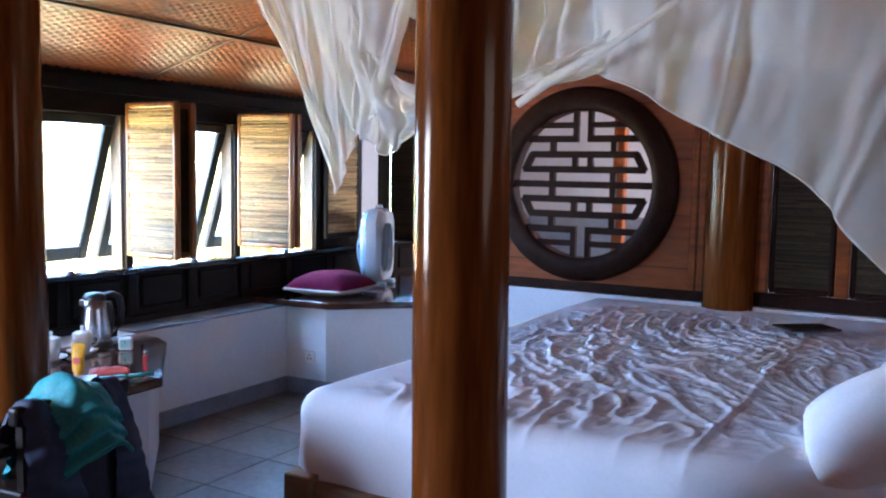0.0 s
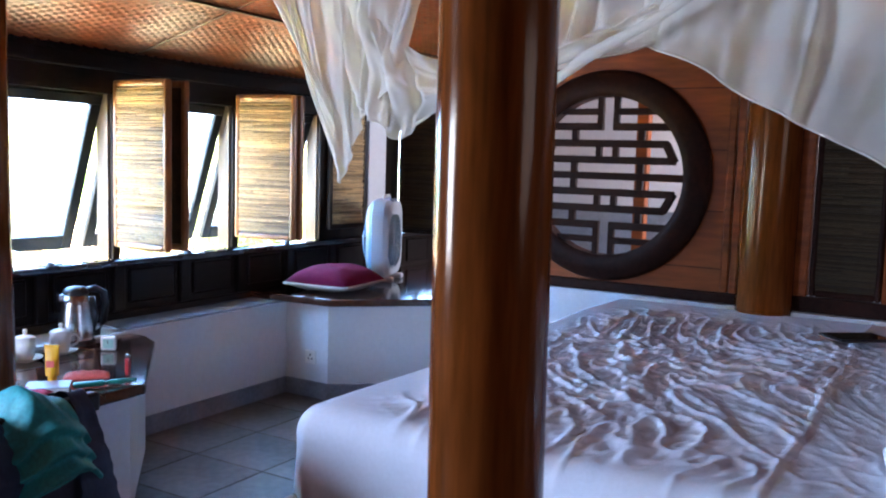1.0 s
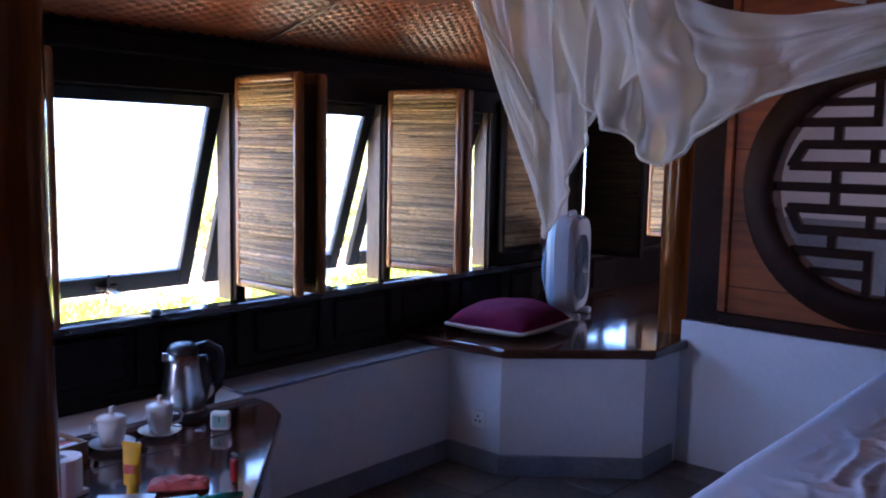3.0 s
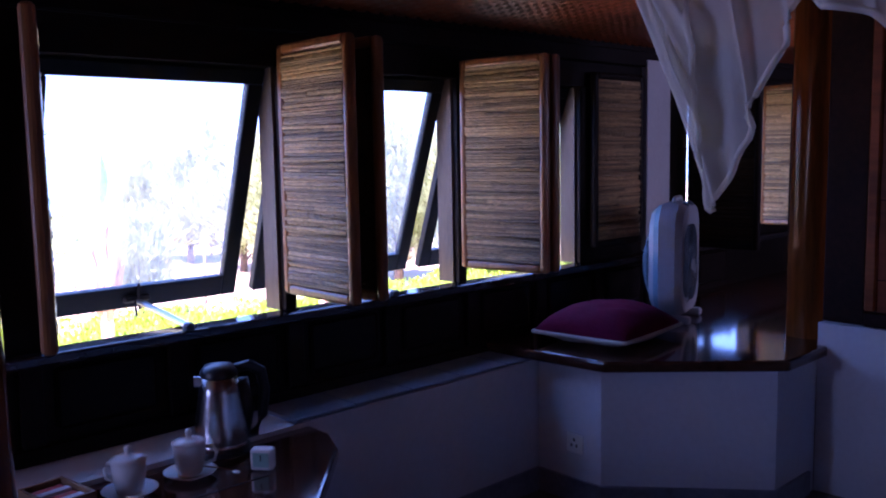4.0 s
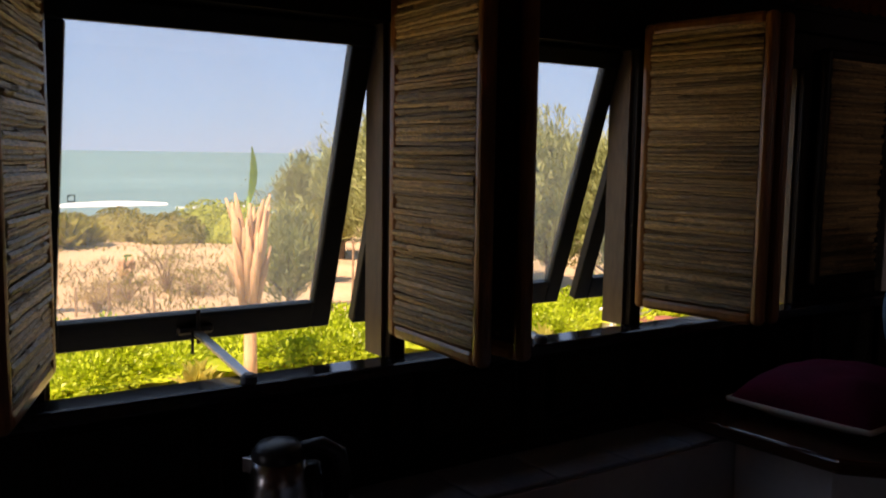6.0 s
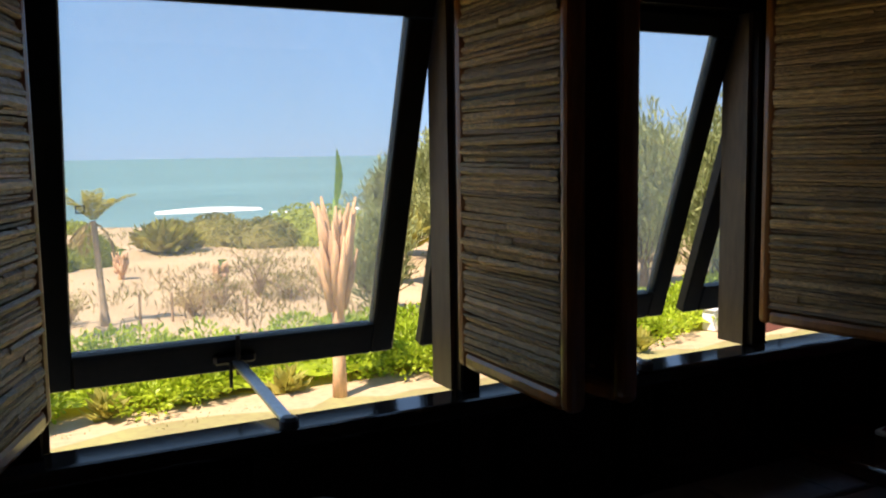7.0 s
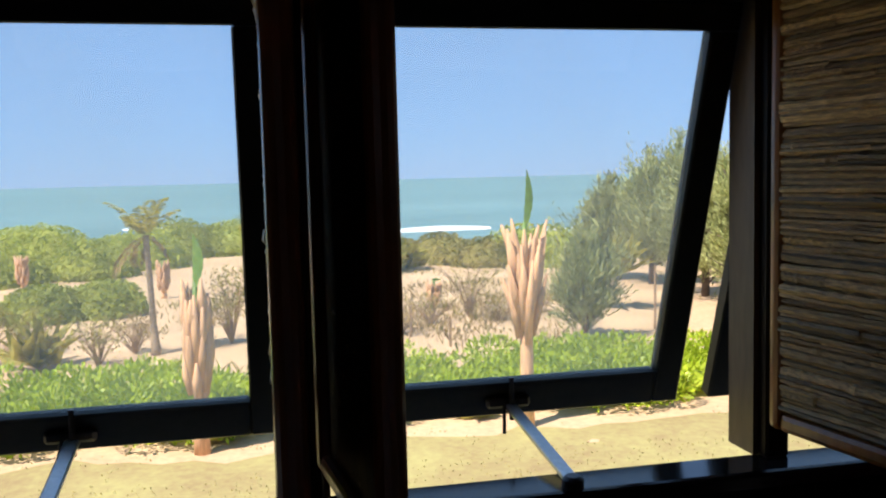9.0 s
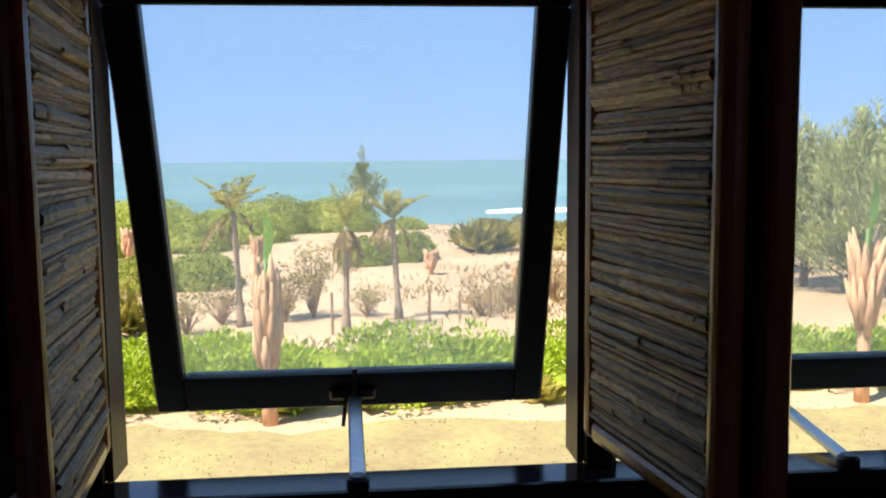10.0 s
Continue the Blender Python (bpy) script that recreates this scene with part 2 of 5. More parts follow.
PALM = leafy("palm_leaflet", (0.42, 0.43, 0.07), (0.60, 0.53, 0.14), 0.7, 0.5)
SPEAR = leafy("banana_leaf", (0.12, 0.26, 0.035), (0.22, 0.38, 0.07), 0.4, 0.35)
DRY_LEAF = leafy("dry_leaf", (0.36, 0.26, 0.10), (0.50, 0.37, 0.15), 0.8, 0.35)
GRASS = leafy("dune_grass", (0.27, 0.27, 0.06), (0.42, 0.36, 0.11), 0.8, 0.4)
TURF = leafy("lawn_blade", (0.34, 0.30, 0.10), (0.44, 0.37, 0.14), 0.8, 0.5)


# ---- building helpers ----
def part(name, bm, material, parent=None, label="", smooth=False, kind=""):
    """Link a bmesh as one mesh object under a thing or a part."""
    me = bpy.data.meshes.new(name)
    bm.to_mesh(me)
    bm.free()
    me.materials.append(material)
    if smooth:
        for p in me.polygons:
            p.use_smooth = True
    ob = new(name, me)
    ob.parent = parent
    return tagged(ob, label=label, kind=kind)


def shared(name, me, parent, m):
    """Another object on a mesh that is already there."""
    ob = new(name, me)
    ob.parent = parent
    ob.matrix_basis = m
    return ob


def mesh_of(name, bm, material, smooth=False):
    me = bpy.data.meshes.new(name)
    bm.to_mesh(me)
    bm.free()
    me.materials.append(material)
    if smooth:
        for p in me.polygons:
            p.use_smooth = True
    return me


def thing(name, m, label, category, group="", kind=""):
    ob = new(name)
    ob.empty_display_size = 0.05
    ob.matrix_world = m
    return tagged(ob, label=label, category=category, group=group, kind=kind)


def box(bm, x0, x1, y0, y1, z0, z1, bevel=0.0, seg=1, m=None):
    """A block between the given limits, its edges rounded by bevel."""
    mm = Matrix.LocRotScale(((x0 + x1) / 2, (y0 + y1) / 2, (z0 + z1) / 2), None, (x1 - x0, y1 - y0, z1 - z0))
    r = bmesh.ops.create_cube(bm, size=1, matrix=mm)
    vs = r["verts"]
    if bevel:
        es = list({e for v in vs for e in v.link_edges})
        bv = bmesh.ops.bevel(bm, geom=es, offset=bevel, segments=seg, affect="EDGES", profile=0.5)
        vs = list({v for f in bv["faces"] for v in f.verts} | {v for v in vs if v.is_valid})
    if m is not None:
        bmesh.ops.transform(bm, matrix=m, verts=[v for v in vs if v.is_valid])
    return bm


def one_box(*a, **k):
    return box(bmesh.new(), *a, **k)


def lathe(bm, profile, seg=24, m=None, close=False):
    """Turn a profile of (radius, height) round z."""
    rings = []
    for r, z in profile:
        if r < 1e-5:
            rings.append([bm.verts.new((0, 0, z))])
        else:
            rings.append([bm.verts.new((r * math.cos(2 * math.pi * i / seg), r * math.sin(2 * math.pi * i / seg), z)) for i in range(seg)])
    made = [v for rg in rings for v in rg]
    for a, b in zip(rings, rings[1:]):
        for i in range(seg):
            j = (i + 1) % seg
            if len(a) == 1 and len(b) == 1:
                continue
            if len(a) == 1:
                bm.faces.new((a[0], b[i], b[j]))
            elif len(b) == 1:
                bm.faces.new((a[i], a[j], b[0]))
            else:
                bm.faces.new((a[i], a[j], b[j], b[i]))
    if m is not None:
        bmesh.ops.transform(bm, matrix=m, verts=made)
    return bm


def tube(bm, pts, radii, seg=8, cap=True):
    """A round rod along points, with a radius at each."""
    pts = [Vector(p) for p in pts]
    rings = []
    for i, p in enumerate(pts):
        d = (pts[min(i + 1, len(pts) - 1)] - pts[max(i - 1, 0)]).normalized()
        up = Vector((0, 0, 1)) if abs(d.z) < 0.9 else Vector((1, 0, 0))
        a = d.cross(up).normalized()
        b = d.cross(a)
        r = radii[i] if isinstance(radii, (list, tuple)) else radii
        rings.append([bm.verts.new(p + (a * math.cos(2 * math.pi * k / seg) + b * math.sin(2 * math.pi * k / seg)) * r) for k in range(seg)])
    for s, e in zip(rings, rings[1:]):
        for k in range(seg):
            bm.faces.new((s[k], s[(k + 1) % seg], e[(k + 1) % seg], e[k]))
    if cap:
        bm.faces.new(rings[0][::-1])
        bm.faces.new(rings[-1])
    return bm


def prism(bm, outline, z0, z1, bevel=0.0, seg=2):
    """A slab with the given outline in plan."""
    lo = [bm.verts.new((x, y, z0)) for x, y in outline]
    hi = [bm.verts.new((x, y, z1)) for x, y in outline]
    n = len(outline)
    bm.faces.new(lo[::-1])
    top = bm.faces.new(hi)
    for i in range(n):
        bm.faces.new((lo[i], lo[(i + 1) % n], hi[(i + 1) % n], hi[i]))
    bmesh.ops.recalc_face_normals(bm, faces=bm.faces)
    if bevel:
        bmesh.ops.bevel(bm, geom=list({e for e in bm.edges}), offset=bevel, segments=seg, affect="EDGES", profile=0.5)
    return bm


def sheet_mesh(name, fn, nu, nv, material, parent=None, label="", smooth=True, kind=""):
    """A surface from a function of u and v in 0..1."""
    vs = [fn(i / nu, j / nv) for j in range(nv + 1) for i in range(nu + 1)]
    fs = [(j * (nu + 1) + i, j * (nu + 1) + i + 1, (j + 1) * (nu + 1) + i + 1, (j + 1) * (nu + 1) + i) for j in range(nv) for i in range(nu)]
    me = bpy.data.meshes.new(name)
    me.from_pydata(vs, [], fs)
    me.materials.append(material)
    if smooth:
        for p in me.polygons:
            p.use_smooth = True
    ob = new(name, me)
    ob.parent = parent
    return tagged(ob, label=label, kind=kind)


def leaves_mesh(name, base, way, length, width, material, bend=0.15):
    """Many leaves in one mesh: each a folded blade from base along way."""
    base, way = np.asarray(base, float), np.asarray(way, float)
    n = len(base)
    way = way / np.linalg.norm(way, axis=1, keepdims=True)
    side = np.cross(way, np.random.normal(size=(n, 3)))
    side /= np.linalg.norm(side, axis=1, keepdims=True)
    up = np.cross(side, way)
    L, W = np.broadcast_to(length, n)[:, None], np.broadcast_to(width, n)[:, None]
    mid = base + way * L * 0.5 + up * L * bend * 0.5
    v = np.stack([base, mid - side * W / 2, base + way * L - up * L * bend * 0.3, mid + side * W / 2], 1).reshape(-1, 3)
    idx = np.arange(n)[:, None] * 4
    f = np.concatenate([idx + [0, 1, 2], idx + [0, 2, 3]], 1).reshape(-1, 3)
    me = bpy.data.meshes.new(name)
    me.from_pydata(v.tolist(), [], f.tolist())
    me.materials.append(material)
    return me


def smooth_noise(x, y, z=0.0):
    return noise.noise(Vector((x, y, z)))

# ---- the room's shell ----
WX = -2.95                      # inner face of the window wall
FLOOR = -0.06
SILL, HEAD = 0.788, 1.592
# The first opening is unseen, added where the south fill lamp stands.
OPENINGS = [(0.235, 1.005), (2.925, 3.695), (3.740, 4.510), (4.555, 5.290), (6.20, 6.98)]
Y0, Y1, X1 = -1.2, 8.3, 3.7
SLOPE = 0.27


def ceil_z(x):
    return 1.79 + SLOPE * (x - WX) if x < 0.9 else 1.79 + SLOPE * (0.9 - WX)


wall = thing("wall_west", pose(0, 0, 0), "dark stained wooden window wall over a white plastered base", "wall", kind="structure")
part("base_wall", one_box(-2.955, -2.70, Y0, Y1, -0.2, 0.475), PLASTER, wall, "white plaster base")
part("wainscot", one_box(-2.955, -2.925, Y0, Y1, 0.475, 0.752), DARK_WOOD, wall, "dark wooden wainscot")
part("header_beam", one_box(-3.02, -2.93, Y0, Y1, HEAD, 2.1), DARK_WOOD, wall, "dark beam over the windows")
part("upper_rail", one_box(-2.93, -2.905, Y0, Y1, 1.70, 1.775, bevel=0.006), DARK_WOOD, wall)
part("sill", one_box(-2.962, -2.868, Y0, Y1, 0.753, SILL, bevel=0.008, seg=2), SILL_WOOD, wall, "glossy dark window sill")
edges = [Y0] + [e for o in OPENINGS for e in o] + [Y1]
for a, b in zip(edges[0::2], edges[1::2]):
    part("mullion", one_box(-3.02, -2.925, a, b, SILL, HEAD, bevel=0.004), DARK_UPRIGHT, wall, "dark upright between the windows")
part("base_rail", one_box(-2.926, -2.908, Y0, Y1, 0.478, 0.525, bevel=0.005), DARK_WOOD, wall)
for k in range(11):
    y = 2.02 + 0.424 * k
    if y < 7.6:
        part("stile", one_box(-2.926, -2.902, y - 0.032, y + 0.032, 0.527, 0.751, bevel=0.005), DARK_UPRIGHT, wall)
        part("raised_panel", one_box(-2.926, -2.914, y + 0.065, y + 0.36, 0.56, 0.735, bevel=0.012), DARK_WOOD, wall)
part("pilaster", one_box(-2.95, -2.895, 5.785, 5.99, 0.80, 1.735, bevel=0.004), PLASTER, wall, "white plastered pilaster")

# South and east walls are unseen; dark boards cut bounce onto the posts.
part("wall_south", one_box(-3.1, X1 + 0.1, Y0 - 0.12, Y0, -0.2, 3.0), RED_WOOD, None, kind="structure")
part("wall_east", one_box(X1, X1 + 0.12, Y0, Y1, -0.2, 3.0), RED_WOOD, None, kind="structure")
part("wall_back", one_box(-3.1, X1 + 0.1, Y1, Y1 + 0.12, -0.2, 3.0), PLASTER, None, kind="structure")
for nm, lab in (("wall_south", "unseen end wall, given dark red-brown boards to cut bounced light"), ("wall_east", "unseen wall beyond the bed, given dark red-brown boards to cut bounced light"), ("wall_back", "white plastered wall of the back room")):
    tagged(bpy.data.objects[nm], lab, "wall")
tagged(part("back_wall_tiles", one_box(-2.7, X1 - 0.01, Y1 - 0.02, Y1 + 0.02, FLOOR, 0.95), LEDGE_TILE, None, kind="structure"), "blue grey tiled lower wall of the back room", "wall")

# floor slab, skirting
tagged(part("floor", one_box(-3.1, X1 + 0.1, Y0 - 0.1, Y1 + 0.1, FLOOR - 0.2, FLOOR - 0.0025), GROUT, None, kind="structure"), "grey polished stone tile floor with pale grout", "floor")
tagged(part("baseboard", one_box(-2.70, -2.685, 3.5, 4.72, FLOOR, 0.035, bevel=0.003), LEDGE_TILE, None, kind="structure"), "grey stone skirting along the low wall", "skirting")

# ceiling of woven mat on the slope
def build_ceiling():
    vs, fs = [], []
    # backing board above the weave
    for x, y in ((WX - 0.15, Y0), (0.9, Y0), (X1 + 0.1, Y0), (X1 + 0.1, Y1), (0.9, Y1), (WX - 0.15, Y1)):
        vs.append((x, y, (1.79 + SLOPE * (min(x, 0.9) - WX)) + 0.012))
    for x, y, z in vs[:6]:
        vs.append((x, y, z + 0.1))
    fs += [(0, 1, 4, 5), (1, 2, 3, 4), (6, 7, 10, 11), (7, 8, 9, 10), (0, 1, 7, 6), (1, 2, 8, 7), (2, 3, 9, 8), (3, 4, 10, 9), (4, 5, 11, 10), (5, 0, 6, 11)]
    rng = random.Random(4)
    L, W = 0.060, 0.021
    ca, sa = math.cos(radians(20)), math.sin(radians(20))
    for r in range(150):
        for c in range(110):
            u = c * L + (r % 3) * L / 3.0
            v = r * W * 1.16
            lx = WX + 0.01 + v * 1.0
            y = 0.9 + u
            # broken twill: bands of strips that lean one way and then the other
            lean = 1 if (r // 4) % 2 else -1
            if lx > 0.55 or y > 6.4:
                continue
            for k, (du, dv, h) in enumerate(((-L * .52, -W * .5, 0.002), (0, -W * .5, -0.0028), (L * .52, -W * .5, 0.002), (L * .52, W * .5, 0.002), (0, W * .5, -0.0028), (-L * .52, W * .5, 0.002))):
                xx, yy = lx + dv * ca + du * sa * lean * 0.55, y + du * ca
                vs.append((xx, yy, 1.79 + SLOPE * (xx - WX) + h + 0.004 + rng.uniform(-0.0008, 0.0008)))
            n = len(vs) - 6
            fs += [(n, n + 1, n + 4, n + 5), (n + 1, n + 2, n + 3, n + 4)]
    me = bpy.data.meshes.new("ceiling")
    me.from_pydata(vs, [], fs)
    me.materials.append(WEAVE)
    ob = tagged(new("ceiling", me), "glossy red-brown woven bamboo mat on a sloping ceiling", "ceiling", kind="structure")
    return ob


build_ceiling()
def batten(a, b, w, h):
    a, b = Vector(a), Vector(b)
    d = b - a
    bm = one_box(-w / 2, w / 2, 0, d.length, -h, 0, bevel=h * 0.3)
    q = Vector((0, 1, 0)).rotation_difference(d)
    bmesh.ops.transform(bm, matrix=Matrix.Translation(a) @ q.to_matrix().to_4x4(), verts=bm.verts)
    return tagged(part("ceiling_batten", bm, BATTEN, None, kind="structure"), "thin dark wooden batten across the woven ceiling", "batten")


batten((-2.26, Y0 + .02, ceil_z(-2.26) - 0.002), (-2.26, 8.2, ceil_z(-2.26) - 0.002), 0.024, 0.012)
batten((-1.35, Y0 + .02, ceil_z(-1.35) - 0.002), (-1.35, 8.2, ceil_z(-1.35) - 0.002), 0.024, 0.012)
batten((-2.92, 3.83, ceil_z(-2.92) - 0.002), (-1.37, 3.83, ceil_z(-1.37) - 0.002), 0.012, 0.006)
batten((-2.92, 2.63, ceil_z(-2.92) - 0.002), (-1.37, 2.63, ceil_z(-1.37) - 0.002), 0.012, 0.006)

# round posts
def post(x, y, r, top, seed, label):
    rng = random.Random(seed)
    bm = bmesh.new()
    seg, rows = 40, 46
    ph = rng.uniform(0, 6)
    rings = []
    for j in range(rows + 1):
        z = (top - FLOOR) * j / rows
        rr = r * (1.03 - 0.05 * j / rows)
        ring = []
        for i in range(seg):
            a = 2 * math.pi * i / seg
            d = 1 + 0.018 * smooth_noise(math.cos(a) * 1.2 + ph, math.sin(a) * 1.2, z * 1.3) + 0.008 * smooth_noise(math.cos(a) * 4, math.sin(a) * 4 + ph, z * 3)
            ring.append(bm.verts.new((rr * d * math.cos(a) + 0.006 * math.sin(z * 1.7 + ph), rr * d * math.sin(a), z)))
        rings.append(ring)
    for a, b in zip(rings, rings[1:]):
        for i in range(seg):
            bm.faces.new((a[i], a[(i + 1) % seg], b[(i + 1) % seg], b[i]))
    bm.faces.new(rings[0][::-1])
    bm.faces.new(rings[-1])
    ob = part("round_post", bm, POST_WOOD, None, smooth=True)
    ob.matrix_world = pose(x, y, FLOOR)
    return tagged(ob, label, "post", "round wooden posts")


post(-0.101, 2.289, 0.109, ceil_z(-0.10) + 0.02, 3, "thick varnished log post standing beside the bed")
post(-1.991, 2.409, 0.130, ceil_z(-2.045) + 0.02, 8, "thick dark varnished log post beside the desk")
post(-2.000, 5.63, 0.094, ceil_z(-1.83) + 0.02, 12, "varnished log post at the end of the bench")
post(-0.185, 5.48, 0.136, ceil_z(-0.15) + 0.02, 17, "varnished log post in the wooden partition")

tagged(part("back_room_post", one_box(-1.41, -1.32, 7.0, 7.08, FLOOR, 2.15, bevel=0.006), RED_WOOD, None), "square red-brown wooden post in the back room", "post")
# ---- partition with the round lattice window ----
PY = 5.50
BASE_TOP = 0.620
part_wall = thing("wall_partition", pose(0, 0, 0), "red-brown wooden partition with a round carved lattice opening on a white base", "wall", kind="structure")
part("base_wall", one_box(-1.90, X1, PY - 0.035, PY + 0.12, FLOOR, BASE_TOP), PLASTER, part_wall, "white plastered base")
RC, RR_OUT, RR_IN = (-1.065, 1.266), 0.580, 0.437


def holed_panel(x0, x1, z0, z1, y0, y1, cx, cz, r):
    """A board with a round hole through it."""
    bm = bmesh.new()
    n = 64
    def rim(a):
        c, s = math.cos(a), math.sin(a)
        k = min(((x1 - cx) if c > 0 else (x0 - cx)) / c if abs(c) > 1e-6 else 1e9, ((z1 - cz) if s > 0 else (z0 - cz)) / s if abs(s) > 1e-6 else 1e9)
        return cx + c * k, cz + s * k
    angs = sorted(set([2 * math.pi * i / n for i in range(n)] + [math.atan2(zz - cz, xx - cx) % (2 * math.pi) for xx in (x0, x1) for zz in (z0, z1)]))
    loops = []
    for y in (y0, y1):
        loops.append(([bm.verts.new((cx + r * math.cos(a), y, cz + r * math.sin(a))) for a in angs], [bm.verts.new((rim(a)[0], y, rim(a)[1])) for a in angs]))
    n = len(angs)
    for i in range(n):
        j = (i + 1) % n
        (a, b), (c, d) = loops
        bm.faces.new((a[i], a[j], b[j], b[i]))
        bm.faces.new((c[i], d[i], d[j], c[j]))
        bm.faces.new((a[i], c[i], c[j], a[j]))
        bm.faces.new((b[i], b[j], d[j], d[i]))
    bmesh.ops.recalc_face_normals(bm, faces=bm.faces)
    return bm


part("panel", holed_panel(-1.70, -0.415, BASE_TOP + 0.06, 2.35, PY, PY + 0.03, RC[0], RC[1], 0.48), RED_WOOD, part_wall, "red-brown boarded panel")
part("bottom_rail", one_box(-1.74, -0.33, PY - 0.02, PY + 0.06, BASE_TOP + 0.003, BASE_TOP + 0.06, bevel=0.006), RING_WOOD, part_wall)
for x in (-1.72, -0.395, -0.350):
    part("stile", one_box(x - 0.02, x + 0.02, PY - 0.02, PY + 0.05, BASE_TOP + 0.062, 2.40, bevel=0.006), RED_WOOD, part_wall)
for z in (0.80, 1.10, 1.42, 1.74):
    half = 0.0 if abs(z - RC[1]) > RR_OUT else math.sqrt(RR_OUT ** 2 - (z - RC[1]) ** 2)
    for x0, x1 in (((-1.699, RC[0] - half + 0.02), (RC[0] + half - 0.02, -0.416)) if half else ((-1.699, -0.416),)):
        if x1 - x0 > 0.01:
            part("board_joint", one_box(x0, x1, PY - 0.0025, PY + 0.004, z, z + 0.004), RING_WOOD, part_wall)

lattice = thing("round_lattice_window", pose(RC[0], PY - 0.01, RC[1]), "round dark carved wooden lattice window with an old long-life sign", "lattice window")
bm = bmesh.new()
prof = [(RR_IN, -0.045), (RR_IN + 0.012, -0.058), (0.485, -0.066), (0.528, -0.052), (0.556, -0.040), (0.573, -0.030), (RR_OUT, -0.012), (RR_OUT, 0.006), (RR_IN, 0.05), (RR_IN, -0.045)]
lathe(bm, prof, seg=72, m=Matrix.Rotation(radians(-90), 4, "X"))
bmesh.ops.recalc_face_normals(bm, faces=bm.faces)
part("ring", bm, RING_WOOD, lattice, "broad dark moulded ring", smooth=True)


def lat(x0, z0, x1, z1, t=0.026):
    """One lattice bar, clipped to the ring."""
    x0, z0, x1, z1 = (0.97 * v for v in (x0, z0, x1, z1))
    if abs(z1 - z0) < 1e-6:
        half = math.sqrt(max(0, 0.449 ** 2 - z0 ** 2))
        x0, x1 = max(x0, -half), min(x1, half)
        bmx = one_box(x0, x1, -0.022, 0.018, z0 - t / 2, z0 + t / 2, bevel=0.004)
    elif abs(x1 - x0) < 1e-6:
        half = math.sqrt(max(0, 0.449 ** 2 - x0 ** 2))
        z0, z1 = max(min(z0, z1), -half), min(max(z0, z1), half)
        bmx = one_box(x0 - t / 2, x0 + t / 2, -0.020, 0.016, z0, z1, bevel=0.004)
    else:
        d = Vector((x1 - x0, 0, z1 - z0))
        bmx = one_box(-d.length / 2, d.length / 2, -0.021, 0.017, -t / 2, t / 2, bevel=0.004)
        bmesh.ops.transform(bmx, matrix=Matrix.Translation(((x0 + x1) / 2, 0, (z0 + z1) / 2)) @ Matrix.Rotation(-math.atan2(d.z, d.x), 4, "Y"), verts=bmx.verts)
    part("lattice_bar", bmx, RING_WOOD, lattice)


BAR = 0.040
lat(-1, 0, 1, 0, BAR)
for s in (1, -1):
    lat(-0.395, s * 0.092, 0.395, s * 0.092, BAR)
    lat(-0.345, s * 0.185, 0.345, s * 0.185, BAR)
    for q in (-1, 1):
        lat(q * 0.39, s * 0.085, q * 0.335, s * 0.19, BAR)
        lat(q * 0.198, s * 0.018, q * 0.198, s * 0.076, 0.036)
        lat(q * 0.050, s * 0.110, q * 0.050, s * 0.167, 0.034)
        lat(q * 0.198, s * 0.203, q * 0.198, s * 0.262, 0.036)
        lat(min(q * 0.03, q * 0.40), s * 0.28, max(q * 0.03, q * 0.40), s * 0.28, BAR)
        lat(min(q * 0.03, q * 0.40), s * 0.365, max(q * 0.03, q * 0.40), s * 0.365, 0.034)
        lat(q * 0.047, min(s * 0.27, s * 0.46), q * 0.047, max(s * 0.27, s * 0.46), 0.034)

# bamboo-filled panels right of the partition post
def reed_panel(name, m, w, h, seed, label, category, group="", rail=0.033, frame_mat=HONEY, toned=False, side=-1):
    """A wooden frame filled with split reeds; its hinge edge stands at the origin, its foot at z 0."""
    t = thing(name, m, label, category, group)
    rng = random.Random(seed)
    d = 0.019
    for nm, b in (("stile", one_box(0, rail, -d, d, 0, h, bevel=0.015, seg=3)), ("stile", one_box(w - rail, w, -d, d, 0, h, bevel=0.015, seg=3)),
                  ("rail", one_box(rail - 0.004, w - rail + 0.004, -d * .92, d * .92, 0, rail, bevel=0.010, seg=2)), ("rail", one_box(rail - 0.004, w - rail + 0.004, -d * .92, d * .92, h - rail, h, bevel=0.010, seg=2))):
        part(nm, b, frame_mat, t)
    # added dark sheet, keeps daylight from showing between the reeds
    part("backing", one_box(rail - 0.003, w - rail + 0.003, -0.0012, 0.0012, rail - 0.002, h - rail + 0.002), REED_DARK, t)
    z = rail + 0.003
    while z < h - rail - 0.004:
        th = rng.choice((0.005, 0.006, 0.007, 0.008, 0.009, 0.011, 0.015))
        me = rng.choice(REED_MESHES[7:] if toned else REED_MESHES[:7])
        yy = side * 0.011 + rng.uniform(-0.005, 0.005)
        ln = w - 2 * rail + 0.008
        cut = rng.uniform(0.2, 0.8) if rng.random() < 0.6 else 1.0
        x = rail - 0.004
        for share in ((cut, 1 - cut) if cut < 1 else (1.0,)):
            shared("reed", me, t, pose(x + ln * share / 2, yy + rng.uniform(-0.002, 0.002), z + th / 2, rng.uniform(-25, 25), rng.uniform(-1.0, 1.0), 180 * rng.randint(0, 1)) @ Matrix.Diagonal((ln * share - 0.001, 0.010 + rng.uniform(-0.002, 0.003), th * 1.3, 1)))
            me = rng.choice(REED_MESHES[7:] if toned else REED_MESHES[:7])
            x += ln * share
        z += th * rng.uniform(0.95, 1.12)
    return t


